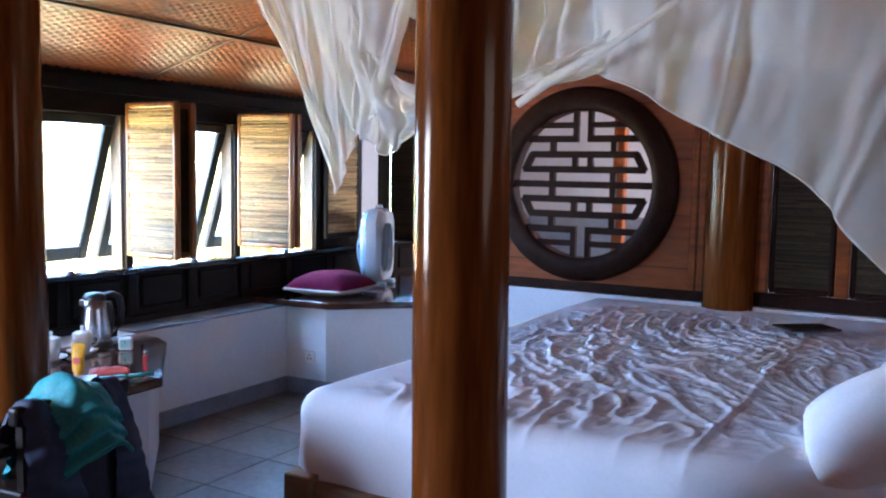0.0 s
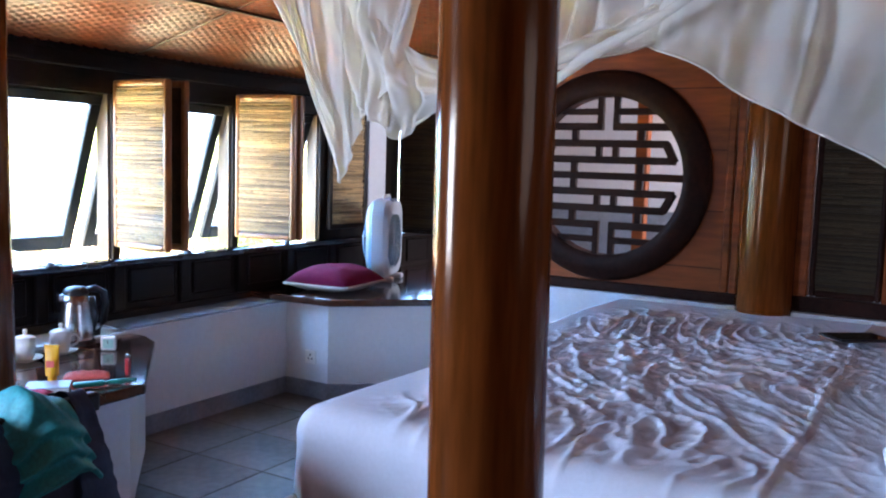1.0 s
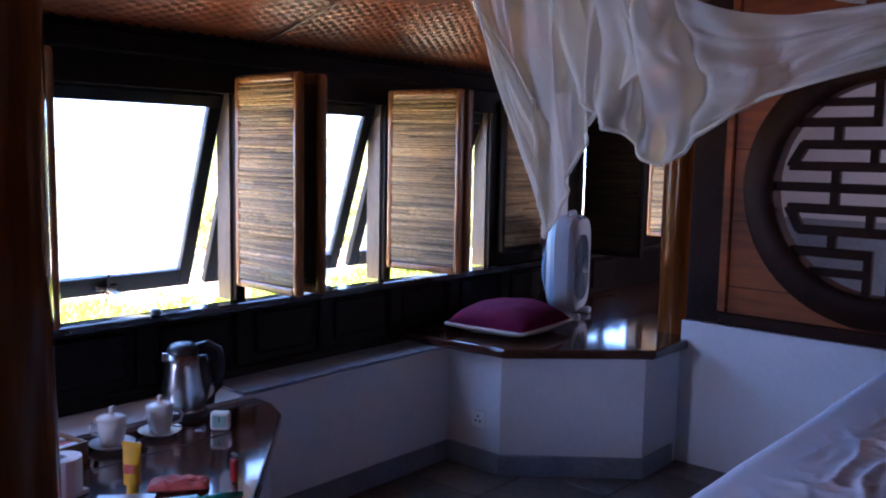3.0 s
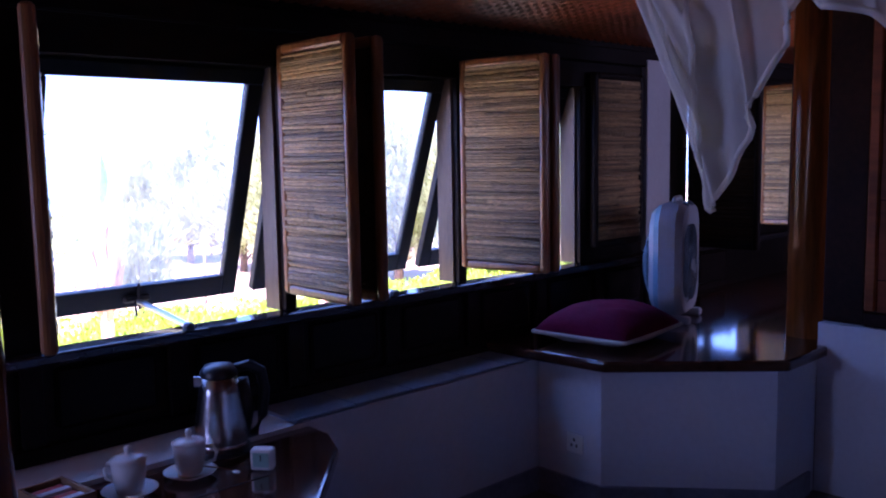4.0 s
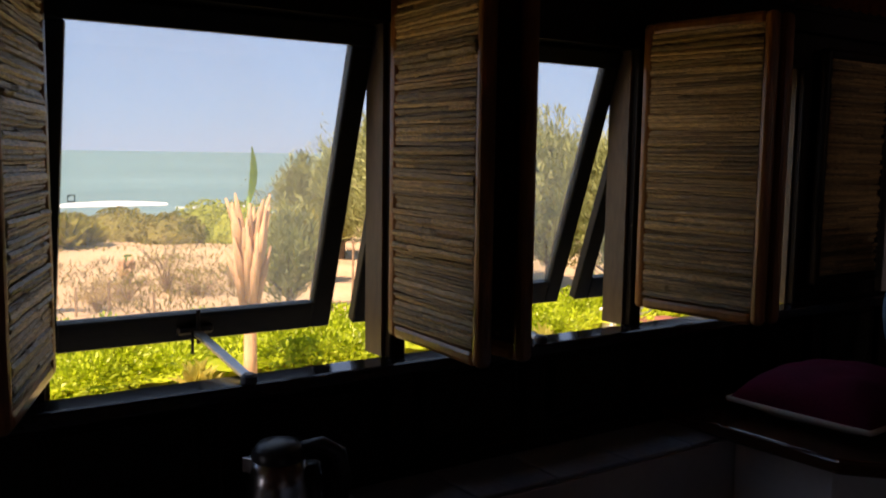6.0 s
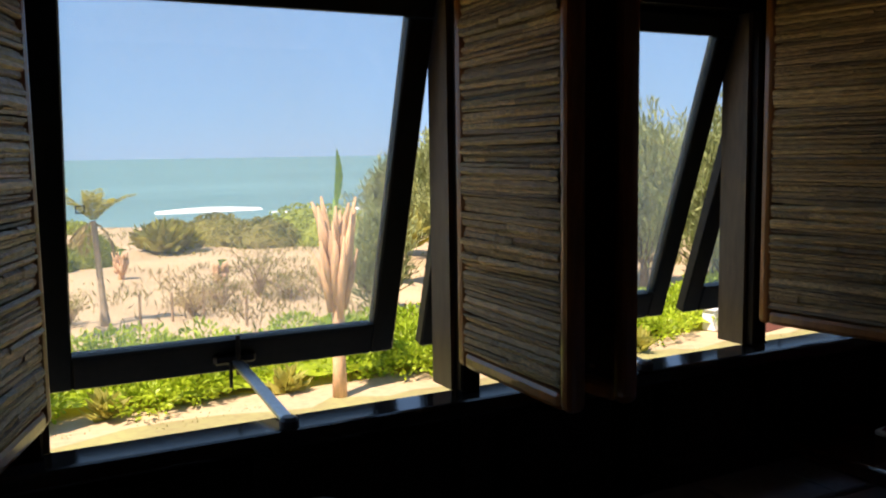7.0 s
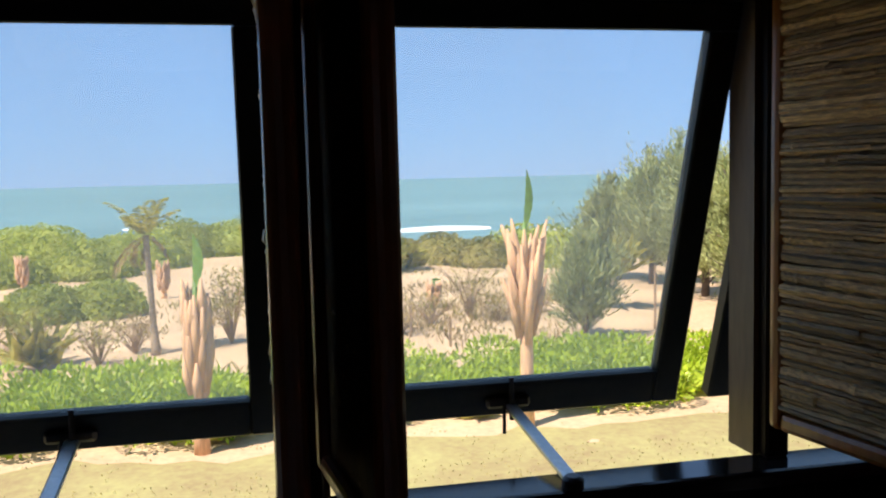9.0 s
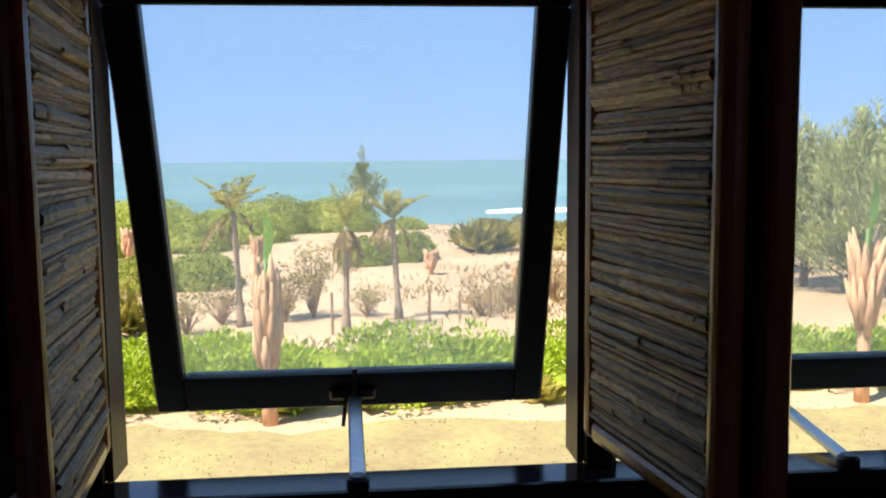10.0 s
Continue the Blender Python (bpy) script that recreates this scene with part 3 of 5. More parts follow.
REED_MESHES = []
for s in range(14):
    rng = random.Random(100 + s)
    bm = bmesh.new()
    rows = []
    knots = [rng.uniform(-0.45, 0.45) for _ in range(2)]
    for i in range(17):
        x = -0.5 + i / 16
        k = 1 + sum(0.4 * math.exp(-((x - q) / 0.03) ** 2) for q in knots)
        o = rng.uniform(-0.06, 0.06)
        rows.append([bm.verts.new((x, y * k * 0.5, z * 0.5 * k + o)) for y, z in ((-1, -0.45), (-1, 0.45), (0, 0.95), (1, 0.45), (1, -0.45), (0, -0.95))])
    for a, b in zip(rows, rows[1:]):
        for i in range(6):
            bm.faces.new((a[i], b[i], b[(i + 1) % 6], a[(i + 1) % 6]))
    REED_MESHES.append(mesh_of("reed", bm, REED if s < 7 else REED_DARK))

part("end_jamb", one_box(-1.90, -1.742, PY, PY + 0.08, BASE_TOP + 0.003, 2.3, bevel=0.006), RING_WOOD, part_wall)
part("top_frame", one_box(-0.07, X1, PY + 0.0, PY + 0.06, 1.9, 2.4, bevel=0.004), RING_WOOD, part_wall)
part("low_frame", one_box(-0.07, X1, PY + 0.0, PY + 0.06, BASE_TOP + 0.003, BASE_TOP + 0.08, bevel=0.004), RING_WOOD, part_wall)
for x in (-0.025, 0.378, 0.781):
    part("stile", one_box(x - (0.034 if x > 0.1 else 0.045), x + 0.034, PY - 0.01, PY + 0.07, BASE_TOP + 0.082, 1.898, bevel=0.006), RED_WOOD, part_wall)
# the dimness of these screens is put in by the darker reed copy
for k, x in enumerate((0.011, 0.414)):
    reed_panel("reed_screen", pose(x, PY + 0.035, BASE_TOP + 0.082), 0.331, 1.194, 40 + k, "dark wooden screen filled with split reeds beside the partition post", "screen", "reed screens", frame_mat=RING_WOOD, toned=True)
part("side_boards", one_box(0.817, X1, PY, PY + 0.05, BASE_TOP + 0.082, 1.898), RED_WOOD, part_wall)

# ---- windows of the west wall ----
def window(i, y0, y1):
    yc, half = (y0 + y1) / 2, (y1 - y0) / 2
    w = thing("window_%d" % (i + 1), pose(-2.992, yc, 1.589), "top-hung dark window sash pushed open over the beach", "window", kind="structure")
    # reveal frame, pale wood on its outer half
    for nm, b in (("jamb", one_box(-0.040, 0.042, -half, -half + 0.011, -0.80, 0.002)), ("jamb", one_box(-0.040, 0.042, half - 0.011, half, -0.80, 0.002))):
        part(nm, b, JAMB, w, "weathered brown wooden jamb")
    tilt = Matrix.Rotation(radians(18.6), 4, "Y")
    hw, hh, s = half - 0.013, 0.810, 0.056
    gw, gh = hw - s, hh - s - 0.05
    sash = part("sash", one_box(-0.017, 0.017, -hw, hw, -0.050, 0, bevel=0.004), SASH, w, "dark painted sash")
    sash.matrix_basis = tilt
    part("sash_stile", one_box(-0.017, 0.017, -hw, -hw + s, -hh, -0.051, bevel=0.004), SASH, sash)
    part("sash_stile", one_box(-0.017, 0.017, hw - s, hw, -hh, -0.051, bevel=0.004), SASH, sash)
    part("sash_rail", one_box(-0.017, 0.017, -hw + s, hw - s, -hh, -hh + s + 0.016, bevel=0.004), SASH, sash)
    part("glazing_bead", one_box(0.012, 0.022, -gw, gw, -hh + s + 0.016, -hh + s + 0.023), SASH, sash)
    g = part("pane", one_box(-0.003, 0.003, -gw, gw, -hh + s + 0.013, -0.048), GLASS, sash, "dusty clear glass with painted glare haze")
    g.visible_shadow = False
    if i == 1:
        for nm, b in (("sticker", one_box(0.0035, 0.0042, -gw + 0.016, -gw + 0.018, -0.440, -0.424)), ("sticker", one_box(0.0035, 0.0042, -gw + 0.030, -gw + 0.032, -0.440, -0.424)),
                      ("sticker", one_box(0.0035, 0.0042, -gw + 0.0181, -gw + 0.0299, -0.440, -0.438)), ("sticker", one_box(0.0035, 0.0042, -gw + 0.0181, -gw + 0.0299, -0.426, -0.424))):
            part(nm, b, BLACK, sash, "thin dark square mark printed on the glass")
    # stay: bracket on the sash, pin, and a flat arm down to the sill
    low = tilt @ Vector((0.02, 0.0, -hh + 0.03))
    bm = bmesh.new()
    box(bm, low.x - 0.004, low.x + 0.012, -0.045, 0.045, low.z - 0.008, low.z + 0.016, bevel=0.006)
    tube(bm, [(low.x + 0.014, 0.005, low.z - 0.03), (low.x + 0.014, 0.005, low.z + 0.055)], 0.0055, 8)
    part("stay_bracket", bm, IRON, w, "iron stay bracket with a pin")
    foot = Vector((0.106, 0.012, SILL - 1.589 + 0.010))
    bm = bmesh.new()
    a, b = Vector((low.x + 0.012, 0.004, low.z - 0.004)), foot
    d = b - a
    box(bm, -0.013, 0.013, 0, d.length, -0.006, 0.006, bevel=0.003)
    q = Vector((0, 1, 0)).rotation_difference(d)
    bmesh.ops.transform(bm, matrix=Matrix.Translation(a) @ q.to_matrix().to_4x4(), verts=bm.verts)
    part("stay_arm", bm, ALU, w, "flat metal stay arm")
    bm = bmesh.new()
    lathe(bm, [(0, 0), (0.018, 0), (0.018, 0.014), (0.012, 0.020), (0, 0.020)], 16, Matrix.Translation((foot.x, foot.y, SILL - 1.589)))
    part("stay_foot", bm, IRON, w)
    bm = bmesh.new()
    tube(bm, [(low.x + 0.02, -0.012, low.z), (low.x + 0.04, -0.018, -0.795)], 0.004, 6)
    part("hook_rod", bm, IRON, w)
    return w


for i, (a, b) in enumerate(OPENINGS):
    window(i, a, b)

# shutters folded into the room: hinge and the way of the free edge
SHUT = 0.392
for k, (hy, ang, lab) in enumerate(((2.925, -19, "honey wooden shutter filled with split reeds, swung open into the room"), (3.692, -1.5, "honey wooden shutter filled with split reeds, open square to the wall"),
                                    (3.745, 7, "honey wooden shutter filled with split reeds, open square to the wall"), (4.512, 9, "honey wooden shutter filled with split reeds, swung open beside the mullion"),
                                    (4.565, 10, "honey wooden shutter filled with split reeds, open square to the wall"), (6.985, 0, "honey wooden shutter filled with split reeds, lit by the end window"))):
    reed_panel("window_shutter", pose(-2.905, hy, 0.852, 0, 0, ang), SHUT, 0.805, 60 + k, lab, "shutter", "open window shutters", side=1 if hy in (2.925, 3.745, 4.565) else -1)
# this shutter stands unlit: its shade is put into frame and reed colours
reed_panel("window_shutter", pose(-2.905, 6.185, 0.792, 0, 0, 2), SHUT, 0.905, 65, "reed shutter with its shade put in as black-brown, open beside the white pilaster", "shutter", "open window shutters", frame_mat=DARK_UPRIGHT, toned=True)
reed_panel("window_shutter", pose(-2.900, 5.345, 0.852, 0, 0, 90), SHUT, 0.805, 71, "dark shutter filled with split reeds, folded flat against the wall", "shutter", "open window shutters", frame_mat=DARK_UPRIGHT)

# ---- bench and desk, built against the wall ----
BENCH_TOP = 0.530
BENCH = [(-2.70, 4.645), (-2.345, 4.675), (-1.862, 5.145), (-1.862, 5.56), (-1.925, 5.70), (-1.925, 7.9), (-2.93, 7.9), (-2.93, 4.645)]
bench = thing("window_bench", pose(-2.3, 5.4, 0), "glossy dark red wooden corner seat on a white plastered base", "bench")
loc = lambda pts, ox, oy: [(x - ox, y - oy) for x, y in pts]
part("seat_board", prism(bmesh.new(), loc(BENCH, -2.3, 5.4), BENCH_TOP - 0.042, BENCH_TOP, bevel=0.010, seg=3), BENCH_WOOD, bench, "dark red glossy seat board", smooth=False)
part("body", prism(bmesh.new(), loc([(-2.695, 4.72), (-2.39, 4.72), (-1.90, 5.13), (-1.90, 5.46), (-1.94, 5.46), (-1.94, 7.85), (-2.695, 7.85)], -2.3, 5.4), FLOOR, BENCH_TOP - 0.043), PLASTER, bench, "white plastered base")
part("skirting", prism(bmesh.new(), loc([(-2.69, 4.708), (-2.385, 4.708), (-1.888, 5.125), (-1.888, 5.41), (-1.91, 5.41), (-2.405, 4.74), (-2.69, 4.74)], -2.3, 5.4), FLOOR, 0.035, bevel=0.002, seg=1), LEDGE_TILE, bench, "grey stone skirting")

DESK_TOP = 0.460
DESK = [(-2.925, 3.63), (-2.60, 3.62), (-2.475, 3.562), (-1.915, 3.032), (-1.90, 2.65), (-1.90, 1.2), (-2.925, 1.2)]
desk = thing("built_in_desk", pose(-2.45, 2.6, 0), "glossy dark wooden desk top on a white plastered base", "desk")
part("desktop", prism(bmesh.new(), loc(DESK, -2.45, 2.6), DESK_TOP - 0.042, DESK_TOP, bevel=0.010, seg=3), BENCH_WOOD, desk, "dark red glossy desk board")
part("inlay_line", one_box(0.020, 0.026, -1.3, 0.70, DESK_TOP - 0.001, DESK_TOP + 0.0012), DARK_WOOD, desk)
part("body", prism(bmesh.new(), loc([(-2.698, 3.57), (-2.54, 3.56), (-1.975, 3.01), (-1.975, 1.25), (-2.698, 1.25)], -2.45, 2.6), FLOOR, DESK_TOP - 0.043), PLASTER, desk, "white plastered base")

# ---- bed ----
BX0, BX1, BY0, BY1 = -0.99, 1.30, 2.735, 5.42
bed = thing("bed", pose(0.1, 4.0, 0.058), "wide low wooden bed with a rumpled white sheet", "bed")
part("frame", one_box(BX0 - 0.1 + 0.06, BX1 - 0.1, BY0 - 4.0 - 0.03, BY1 - 4.0, FLOOR - 0.025, 0.265, bevel=0.012, seg=2), BEDWOOD, bed, "pale brown wooden bed frame")
part("corner_post", one_box(BX0 - 0.1 + 0.02, BX0 - 0.1 + 0.13, BY0 - 4.05, BY0 - 3.94, FLOOR - 0.058, 0.285, bevel=0.008, seg=2), BEDWOOD, bed)


def bed_top(x, y):
    """Height of the sheet: broad folds, ridges that fan out, and fine creases."""
    wx = x + 0.25 * smooth_noise(x * 1.1, y * 1.1, 3.0)
    wy = y + 0.30 * smooth_noise(x * 1.0, y * 1.2, 7.0)
    amp = 0.45 + 0.40 * max(0.0, min(1.0, 0.55 + 1.1 * smooth_noise(x * 0.9 + 4, y * 0.8, 1.0)))
    flat = max(0.0, min(1.0, (x - BX0 - 0.10) / 0.18)) * max(0.0, min(1.0, (BY1 - y - 0.05) / 0.5)) * max(0.15, min(1.0, (y - BY0 - 0.02) / 0.16))
    r1 = 1 - abs(smooth_noise(wx * 13.0 + wy * 5.2, wy * 5.0 - wx * 2.5, 0.3)) * 2.7
    r2 = 1 - abs(smooth_noise(wx * 24.0 - wy * 6.0, wy * 14.0 + wx * 5.0, 5.1)) * 2.5
    r3 = smooth_noise(wx * 34, wy * 26, 2.0)
    h = 0.029 * max(0, r1) ** 2.3 + 0.014 * max(0, r2) ** 2.0 + 0.0025 * r3
    if x > 0.31:
        h *= 0.55
    seam = 0.006 * math.exp(-((x - 0.312 - 0.01 * math.sin(y * 6)) / 0.012) ** 2)
    return 0.548 + flat * amp * h * 0.62 + 0.014 * smooth_noise(x * 1.3, y * 1.3, 9.0) + seam


def sheet_fn(u, v):
    """Over the top and down the near and left sides, with rounded corners."""
    x = BX0 - 0.33 + u * (BX1 - BX0 + 0.33)
    y = BY0 - 0.33 + v * (BY1 - BY0 + 0.33)
    dx, dy = max(0.0, BX0 + 0.09 - x), max(0.0, BY0 + 0.09 - y)
    drop = math.hypot(dx, dy)
    if drop == 0:
        return (x - 0.1, y - 4.0, bed_top(x, y))
    r = 0.09
    a = min(drop / r, math.pi / 2)
    out = r * math.sin(a)
    z = bed_top(max(x, BX0 + 0.09), max(y, BY0 + 0.09)) - r * (1 - math.cos(a)) - max(0.0, drop - r * math.pi / 2) * 1.0
    fold = 0.012 * smooth_noise(x * 5, y * 5, 4.0) * min(1.0, drop / 0.2)
    cx, cy = dx / drop, dy / drop
    px = (BX0 + 0.09 if dx > 0 else x) - cx * (out + fold + 0.04 * max(0, drop - 0.2))
    py = (BY0 + 0.09 if dy > 0 else y) - cy * (out + fold)
    return (px - 0.1, py - 4.0, max(z, 0.235))


sheet_mesh("sheet", sheet_fn, 330, 360, SHEET, bed, "rumpled white cotton sheet")
part("mattress", one_box(BX0 - 0.06, BX1 - 0.1, BY0 - 3.94, BY1 - 4.0, 0.266, 0.50, bevel=0.05, seg=3), SHEET, bed)


def pillow(name, m, w, d, h, material, label, category, piping=None, seed=0, group=""):
    """A stuffed cushion: swollen middle, pinched corners, soft wrinkles."""
    t = thing(name, m, label, category, group)
    def side(sgn):
        def fn(u, v):
            a, b = 2 * u - 1, 2 * v - 1
            e = (max(0, 1 - abs(a) ** 2.6) ** 0.5) * (max(0, 1 - abs(b) ** 2.6) ** 0.5)
            pin = 1 - 0.07 * (a * a * b * b) + 0.05 * (a * a + b * b - 2 * a * a * b * b) * -1
            z = sgn * h * (0.5 if sgn > 0 else 0.22) * e + 0.010 * e * smooth_noise(a * 3 + seed, b * 3, sgn)
            return (a * w / 2 * pin, b * d / 2 * pin, z + h * 0.22)
        return fn
    top = sheet_mesh("cover", side(1), 36, 36, material, t)
    sheet_mesh("back", side(-1), 20, 20, piping or material, t)
    if piping:
        bm = bmesh.new()
        pts = []
        for k in range(64):
            s = k / 16
            a, b = ((-1 + 2 * s, -1) if s < 1 else (1, -1 + 2 * (s - 1)) if s < 2 else (1 - 2 * (s - 2), 1) if s < 3 else (-1, 1 - 2 * (s - 3)))
            pin = 1 - 0.07 * (a * a * b * b) - 0.05 * (a * a + b * b - 2 * a * a * b * b)
            pts.append((a * w / 2 * pin, b * d / 2 * pin, h * 0.22))
        tube(bm, pts + [pts[0]], 0.008, 8)
        part("piping", bm, piping, t, "cream piping", smooth=True)
    return t


pillow("pillow", pose(0.90, 3.06, 0.672, 10, -21, 8), 0.74, 0.52, 0.27, PILLOW, "plump white cotton pillow propped on the bed", "pillow", seed=2, group="bed pillows")
pillow("pillow", pose(0.98, 3.85, 0.672, -6, -20, 2), 0.66, 0.60, 0.25, PILLOW, "white cotton pillow lying at the bed's head", "pillow", seed=5, group="bed pillows")
tablet = thing("tablet", pose(0.31, 4.80, 0.640, 0, 0, 40), "black flat tablet lying on the rumpled sheet", "tablet")
part("case", one_box(-0.125, 0.125, -0.085, 0.085, 0, 0.010, bevel=0.004), BLACK, tablet)
part("screen", one_box(-0.115, 0.115, -0.075, 0.075, 0.0102, 0.0115), SCREEN, tablet, "dark glass screen")

# ---- mosquito net ----
net = thing("mosquito_net", pose(-0.5, 3.05, 2.35), "creamy white mosquito net gathered up in swags over the bed", "mosquito net")


def net_sheet(name, top, bottom, folds, amp, seed, nu=120, nv=70, label="", power=0.62, lift=0.0, hem=True):
    """Cloth between a top and a bottom line: pleats that open out downwards, slack swags across them, and a stitched hem."""
    def line(pts, u):
        s = u * (len(pts) - 1)
        i = min(int(s), len(pts) - 2)
        p0, p1, p2, p3 = (Vector(pts[max(0, min(len(pts) - 1, i + k))]) for k in (-1, 0, 1, 2))
        f = s - i
        return 0.5 * (2 * p1 + (p2 - p0) * f + (2 * p0 - 5 * p1 + 4 * p2 - p3) * f * f + (3 * p1 - p0 - 3 * p2 + p3) * f ** 3)
    def fn(u, v):
        a, b = line(top, u), line(bottom, u)
        p = a.lerp(b, v)
        p.x = a.x + (b.x - a.x) * v ** power
        w = 0.30 + 0.70 * math.sin(math.pi * min(1, v * 0.75 + 0.1))
        ph = u * folds * 2 * math.pi + 2.6 * smooth_noise(u * 3, v * 1.6, seed) + 1.2 * smooth_noise(u * 8, v * 2.5, seed + 20)
        pleat = math.sin(ph) * (0.55 + 0.45 * smooth_noise(u * 5, v * 2, seed + 40))
        slack = math.sin(9 * v + 5 * (u - 0.5) ** 2 * 4 + 2 * smooth_noise(u * 3, v * 3, seed + 31))
        p.y += amp * w * (pleat + 0.35 * math.sin(2.3 * ph + seed)) + lift * amp * slack
        p.y += amp * (0.9 * smooth_noise(u * 9, v * 4.5, seed + 11) + 0.5 * smooth_noise(u * 24, v * 10, seed + 12))
        p.x += 0.35 * amp * w * math.cos(ph * 1.1 + seed)
        p.z += 0.022 * smooth_noise(u * 6, v * 4, seed + 3)
        return (p.x + 0.5, p.y - 3.05, p.z - 2.35)
    ob = sheet_mesh(name, fn, nu, nv, NET, net, label)
    if hem:
        part("hem", tube(bmesh.new(), [fn(k / 60, 1.0) for k in range(61)], 0.0035, 5), NET, ob, "stitched hem", smooth=True)
    return ob


TIP = (-0.930, 2.90, 1.248)
net_sheet("hanging_end", [(-1.53, 2.88, 2.26), (-1.30, 2.89, 2.30), (-1.00, 2.92, 2.32), (-0.55, 2.95, 2.34)],
          [(-0.962, 2.89, 1.475), (-0.945, 2.89, 1.37), TIP, (-0.880, 2.90, 1.35), (-0.835, 2.90, 1.45), (-0.74, 2.91, 1.53)], 6, 0.016, 1, power=1.0, label="gathered net hanging to a point")
net_sheet("inner_layer", [(-1.38, 2.95, 2.26), (-1.15, 2.97, 2.30), (-0.90, 2.98, 2.32)],
          [(-0.960, 2.95, 1.64), (-0.91, 2.94, 1.52), (-0.85, 2.95, 1.58)], 4, 0.020, 14, power=1.0, label="second layer of gathered net")
net_sheet("front_swag", [(-1.16, 2.94, 2.30), (-0.98, 2.93, 2.05), (-0.84, 2.92, 1.80), (-0.70, 2.93, 1.62), (-0.44, 2.95, 1.59), (-0.20, 3.0, 1.66), (-0.02, 3.02, 1.74)],
          [(-0.90, 2.90, 1.52), (-0.845, 2.89, 1.45), (-0.78, 2.88, 1.415), (-0.71, 2.88, 1.39), (-0.60, 2.89, 1.445), (-0.42, 2.92, 1.515), (-0.19, 2.98, 1.585), (-0.02, 3.02, 1.64)], 7, 0.022, 4, lift=0.6, label="net drawn up in a swag")
net_sheet("upper_gather", [(-1.0, 3.2, 2.36), (-0.6, 3.2, 2.42), (-0.2, 3.2, 2.46), (0.25, 3.2, 2.48)],
          [(-0.86, 3.12, 1.90), (-0.72, 3.12, 1.80), (-0.62, 3.14, 1.70), (-0.53, 3.14, 1.63), (-0.46, 3.16, 1.66), (-0.36, 3.18, 1.615), (-0.2, 3.16, 1.68), (0.12, 3.2, 1.76)], 8, 0.05, 6, lift=0.5, label="net bunched up under the ceiling")
net_sheet("side_drape", [(-0.10, 3.05, 2.45), (0.5, 3.0, 2.50), (1.1, 2.95, 2.5), (1.75, 2.9, 2.5)],
          [(-0.09, 3.02, 1.63), (0.065, 3.0, 1.565), (0.23, 3.0, 1.465), (0.385, 3.0, 1.385), (0.55, 3.0, 1.287), (0.66, 3.0, 1.15), (1.05, 2.98, 0.76)], 5, 0.022, 7, lift=1.2, label="net drape falling to the bed head")
net_sheet("back_swag", [(-1.05, 4.6, 2.3), (-0.4, 4.7, 2.42), (0.3, 4.7, 2.5), (1.3, 4.6, 2.5)],
          [(-0.95, 4.6, 1.95), (-0.5, 4.7, 1.88), (0.1, 4.7, 1.84), (1.2, 4.6, 1.56)], 5, 0.05, 9, label="net gathered along the far side")
bm = bmesh.new()
tube(bm, [(0.92, -0.12, -0.40), (0.70, -0.14, -0.56), (0.48, -0.14, -0.69), (0.31, -0.12, -0.765), (0.205, -0.08, -0.82)], [0.006, 0.009, 0.013, 0.017, 0.012], 8)
part("tie_band", bm, NET, net, "bluish white tie band", smooth=True)
for x, z, ln in ((-0.055, -0.30, 0.16), (-0.035, -0.31, 0.13), (1.02, -0.32, 0.10), (1.05, -0.32, 0.12)):
    part("tie_string", tube(bmesh.new(), [(x, -0.20, z), (x + 0.012, -0.21, z - ln * 0.5), (x + 0.008, -0.21, z - ln)], 0.0045, 6), NET, net, "thin hanging tie string", smooth=True)

# ---- outdoors ----
def build_ground():
    xs = [-2.0 - 0.5 * i for i in range(44)] + [-24 - 1.0 * i for i in range(30)] + [-55, -60, -80, -200, -1000, -4600]
    xs = [400, 60, 8] + xs
    ys = [-4500, -900, -200, -90] + [-60 + 1.5 * i for i in range(110)] + [130, 220, 900, 4500]
    vs, fs = [], []
    for x in xs:
        for y in ys:
            d = -x
            z = GROUND
            if 16 < d < 56:
                z += 0.18 * smooth_noise(x * 0.13, y * 0.13, 1) + 0.07 * smooth_noise(x * 0.5, y * 0.5, 2)
            elif 4 < d <= 16:
                z += 0.02 * smooth_noise(x * 0.8, y * 0.8, 2)
            if d >= 52:
                z -= min(6.0, (d - 51) * 0.12)
            vs.append((x, y, z))
    n = len(ys)
    for i in range(len(xs) - 1):
        for j in range(n - 1):
            fs.append((i * n + j, (i + 1) * n + j, (i + 1) * n + j + 1, i * n + j + 1))
    me = bpy.data.meshes.new("ground")
    me.from_pydata(vs, [], fs)
    me.materials.append(SAND)
    for p in me.polygons:
        p.use_smooth = True
    tagged(new("ground", me), "pale sandy ground running down to the beach", "ground", kind="structure")


build_ground()
sea = part("sea", one_box(-4700, -53.5, -4600, 4600, GROUND - 0.5, GROUND - 0.33), SEA, None, kind="structure")
tagged(sea, "calm green-blue sea reaching the horizon", "sea")
def lawn_fn(u, v):
    x = -3.2 - u * 10.25
    y = -14 + v * 50
    x -= u * (0.6 * smooth_noise(y * 0.5, 1.0) + 0.35 * smooth_noise(y * 1.7, 2.0))
    return (x, y, GROUND + 0.03 + 0.02 * smooth_noise(x * 0.8, y * 0.8, 2) - 0.02 * u)
tagged(sheet_mesh("lawn", lawn_fn, 30, 120, LAWN, kind="structure"), "dry yellow-green lawn before the house", "lawn")

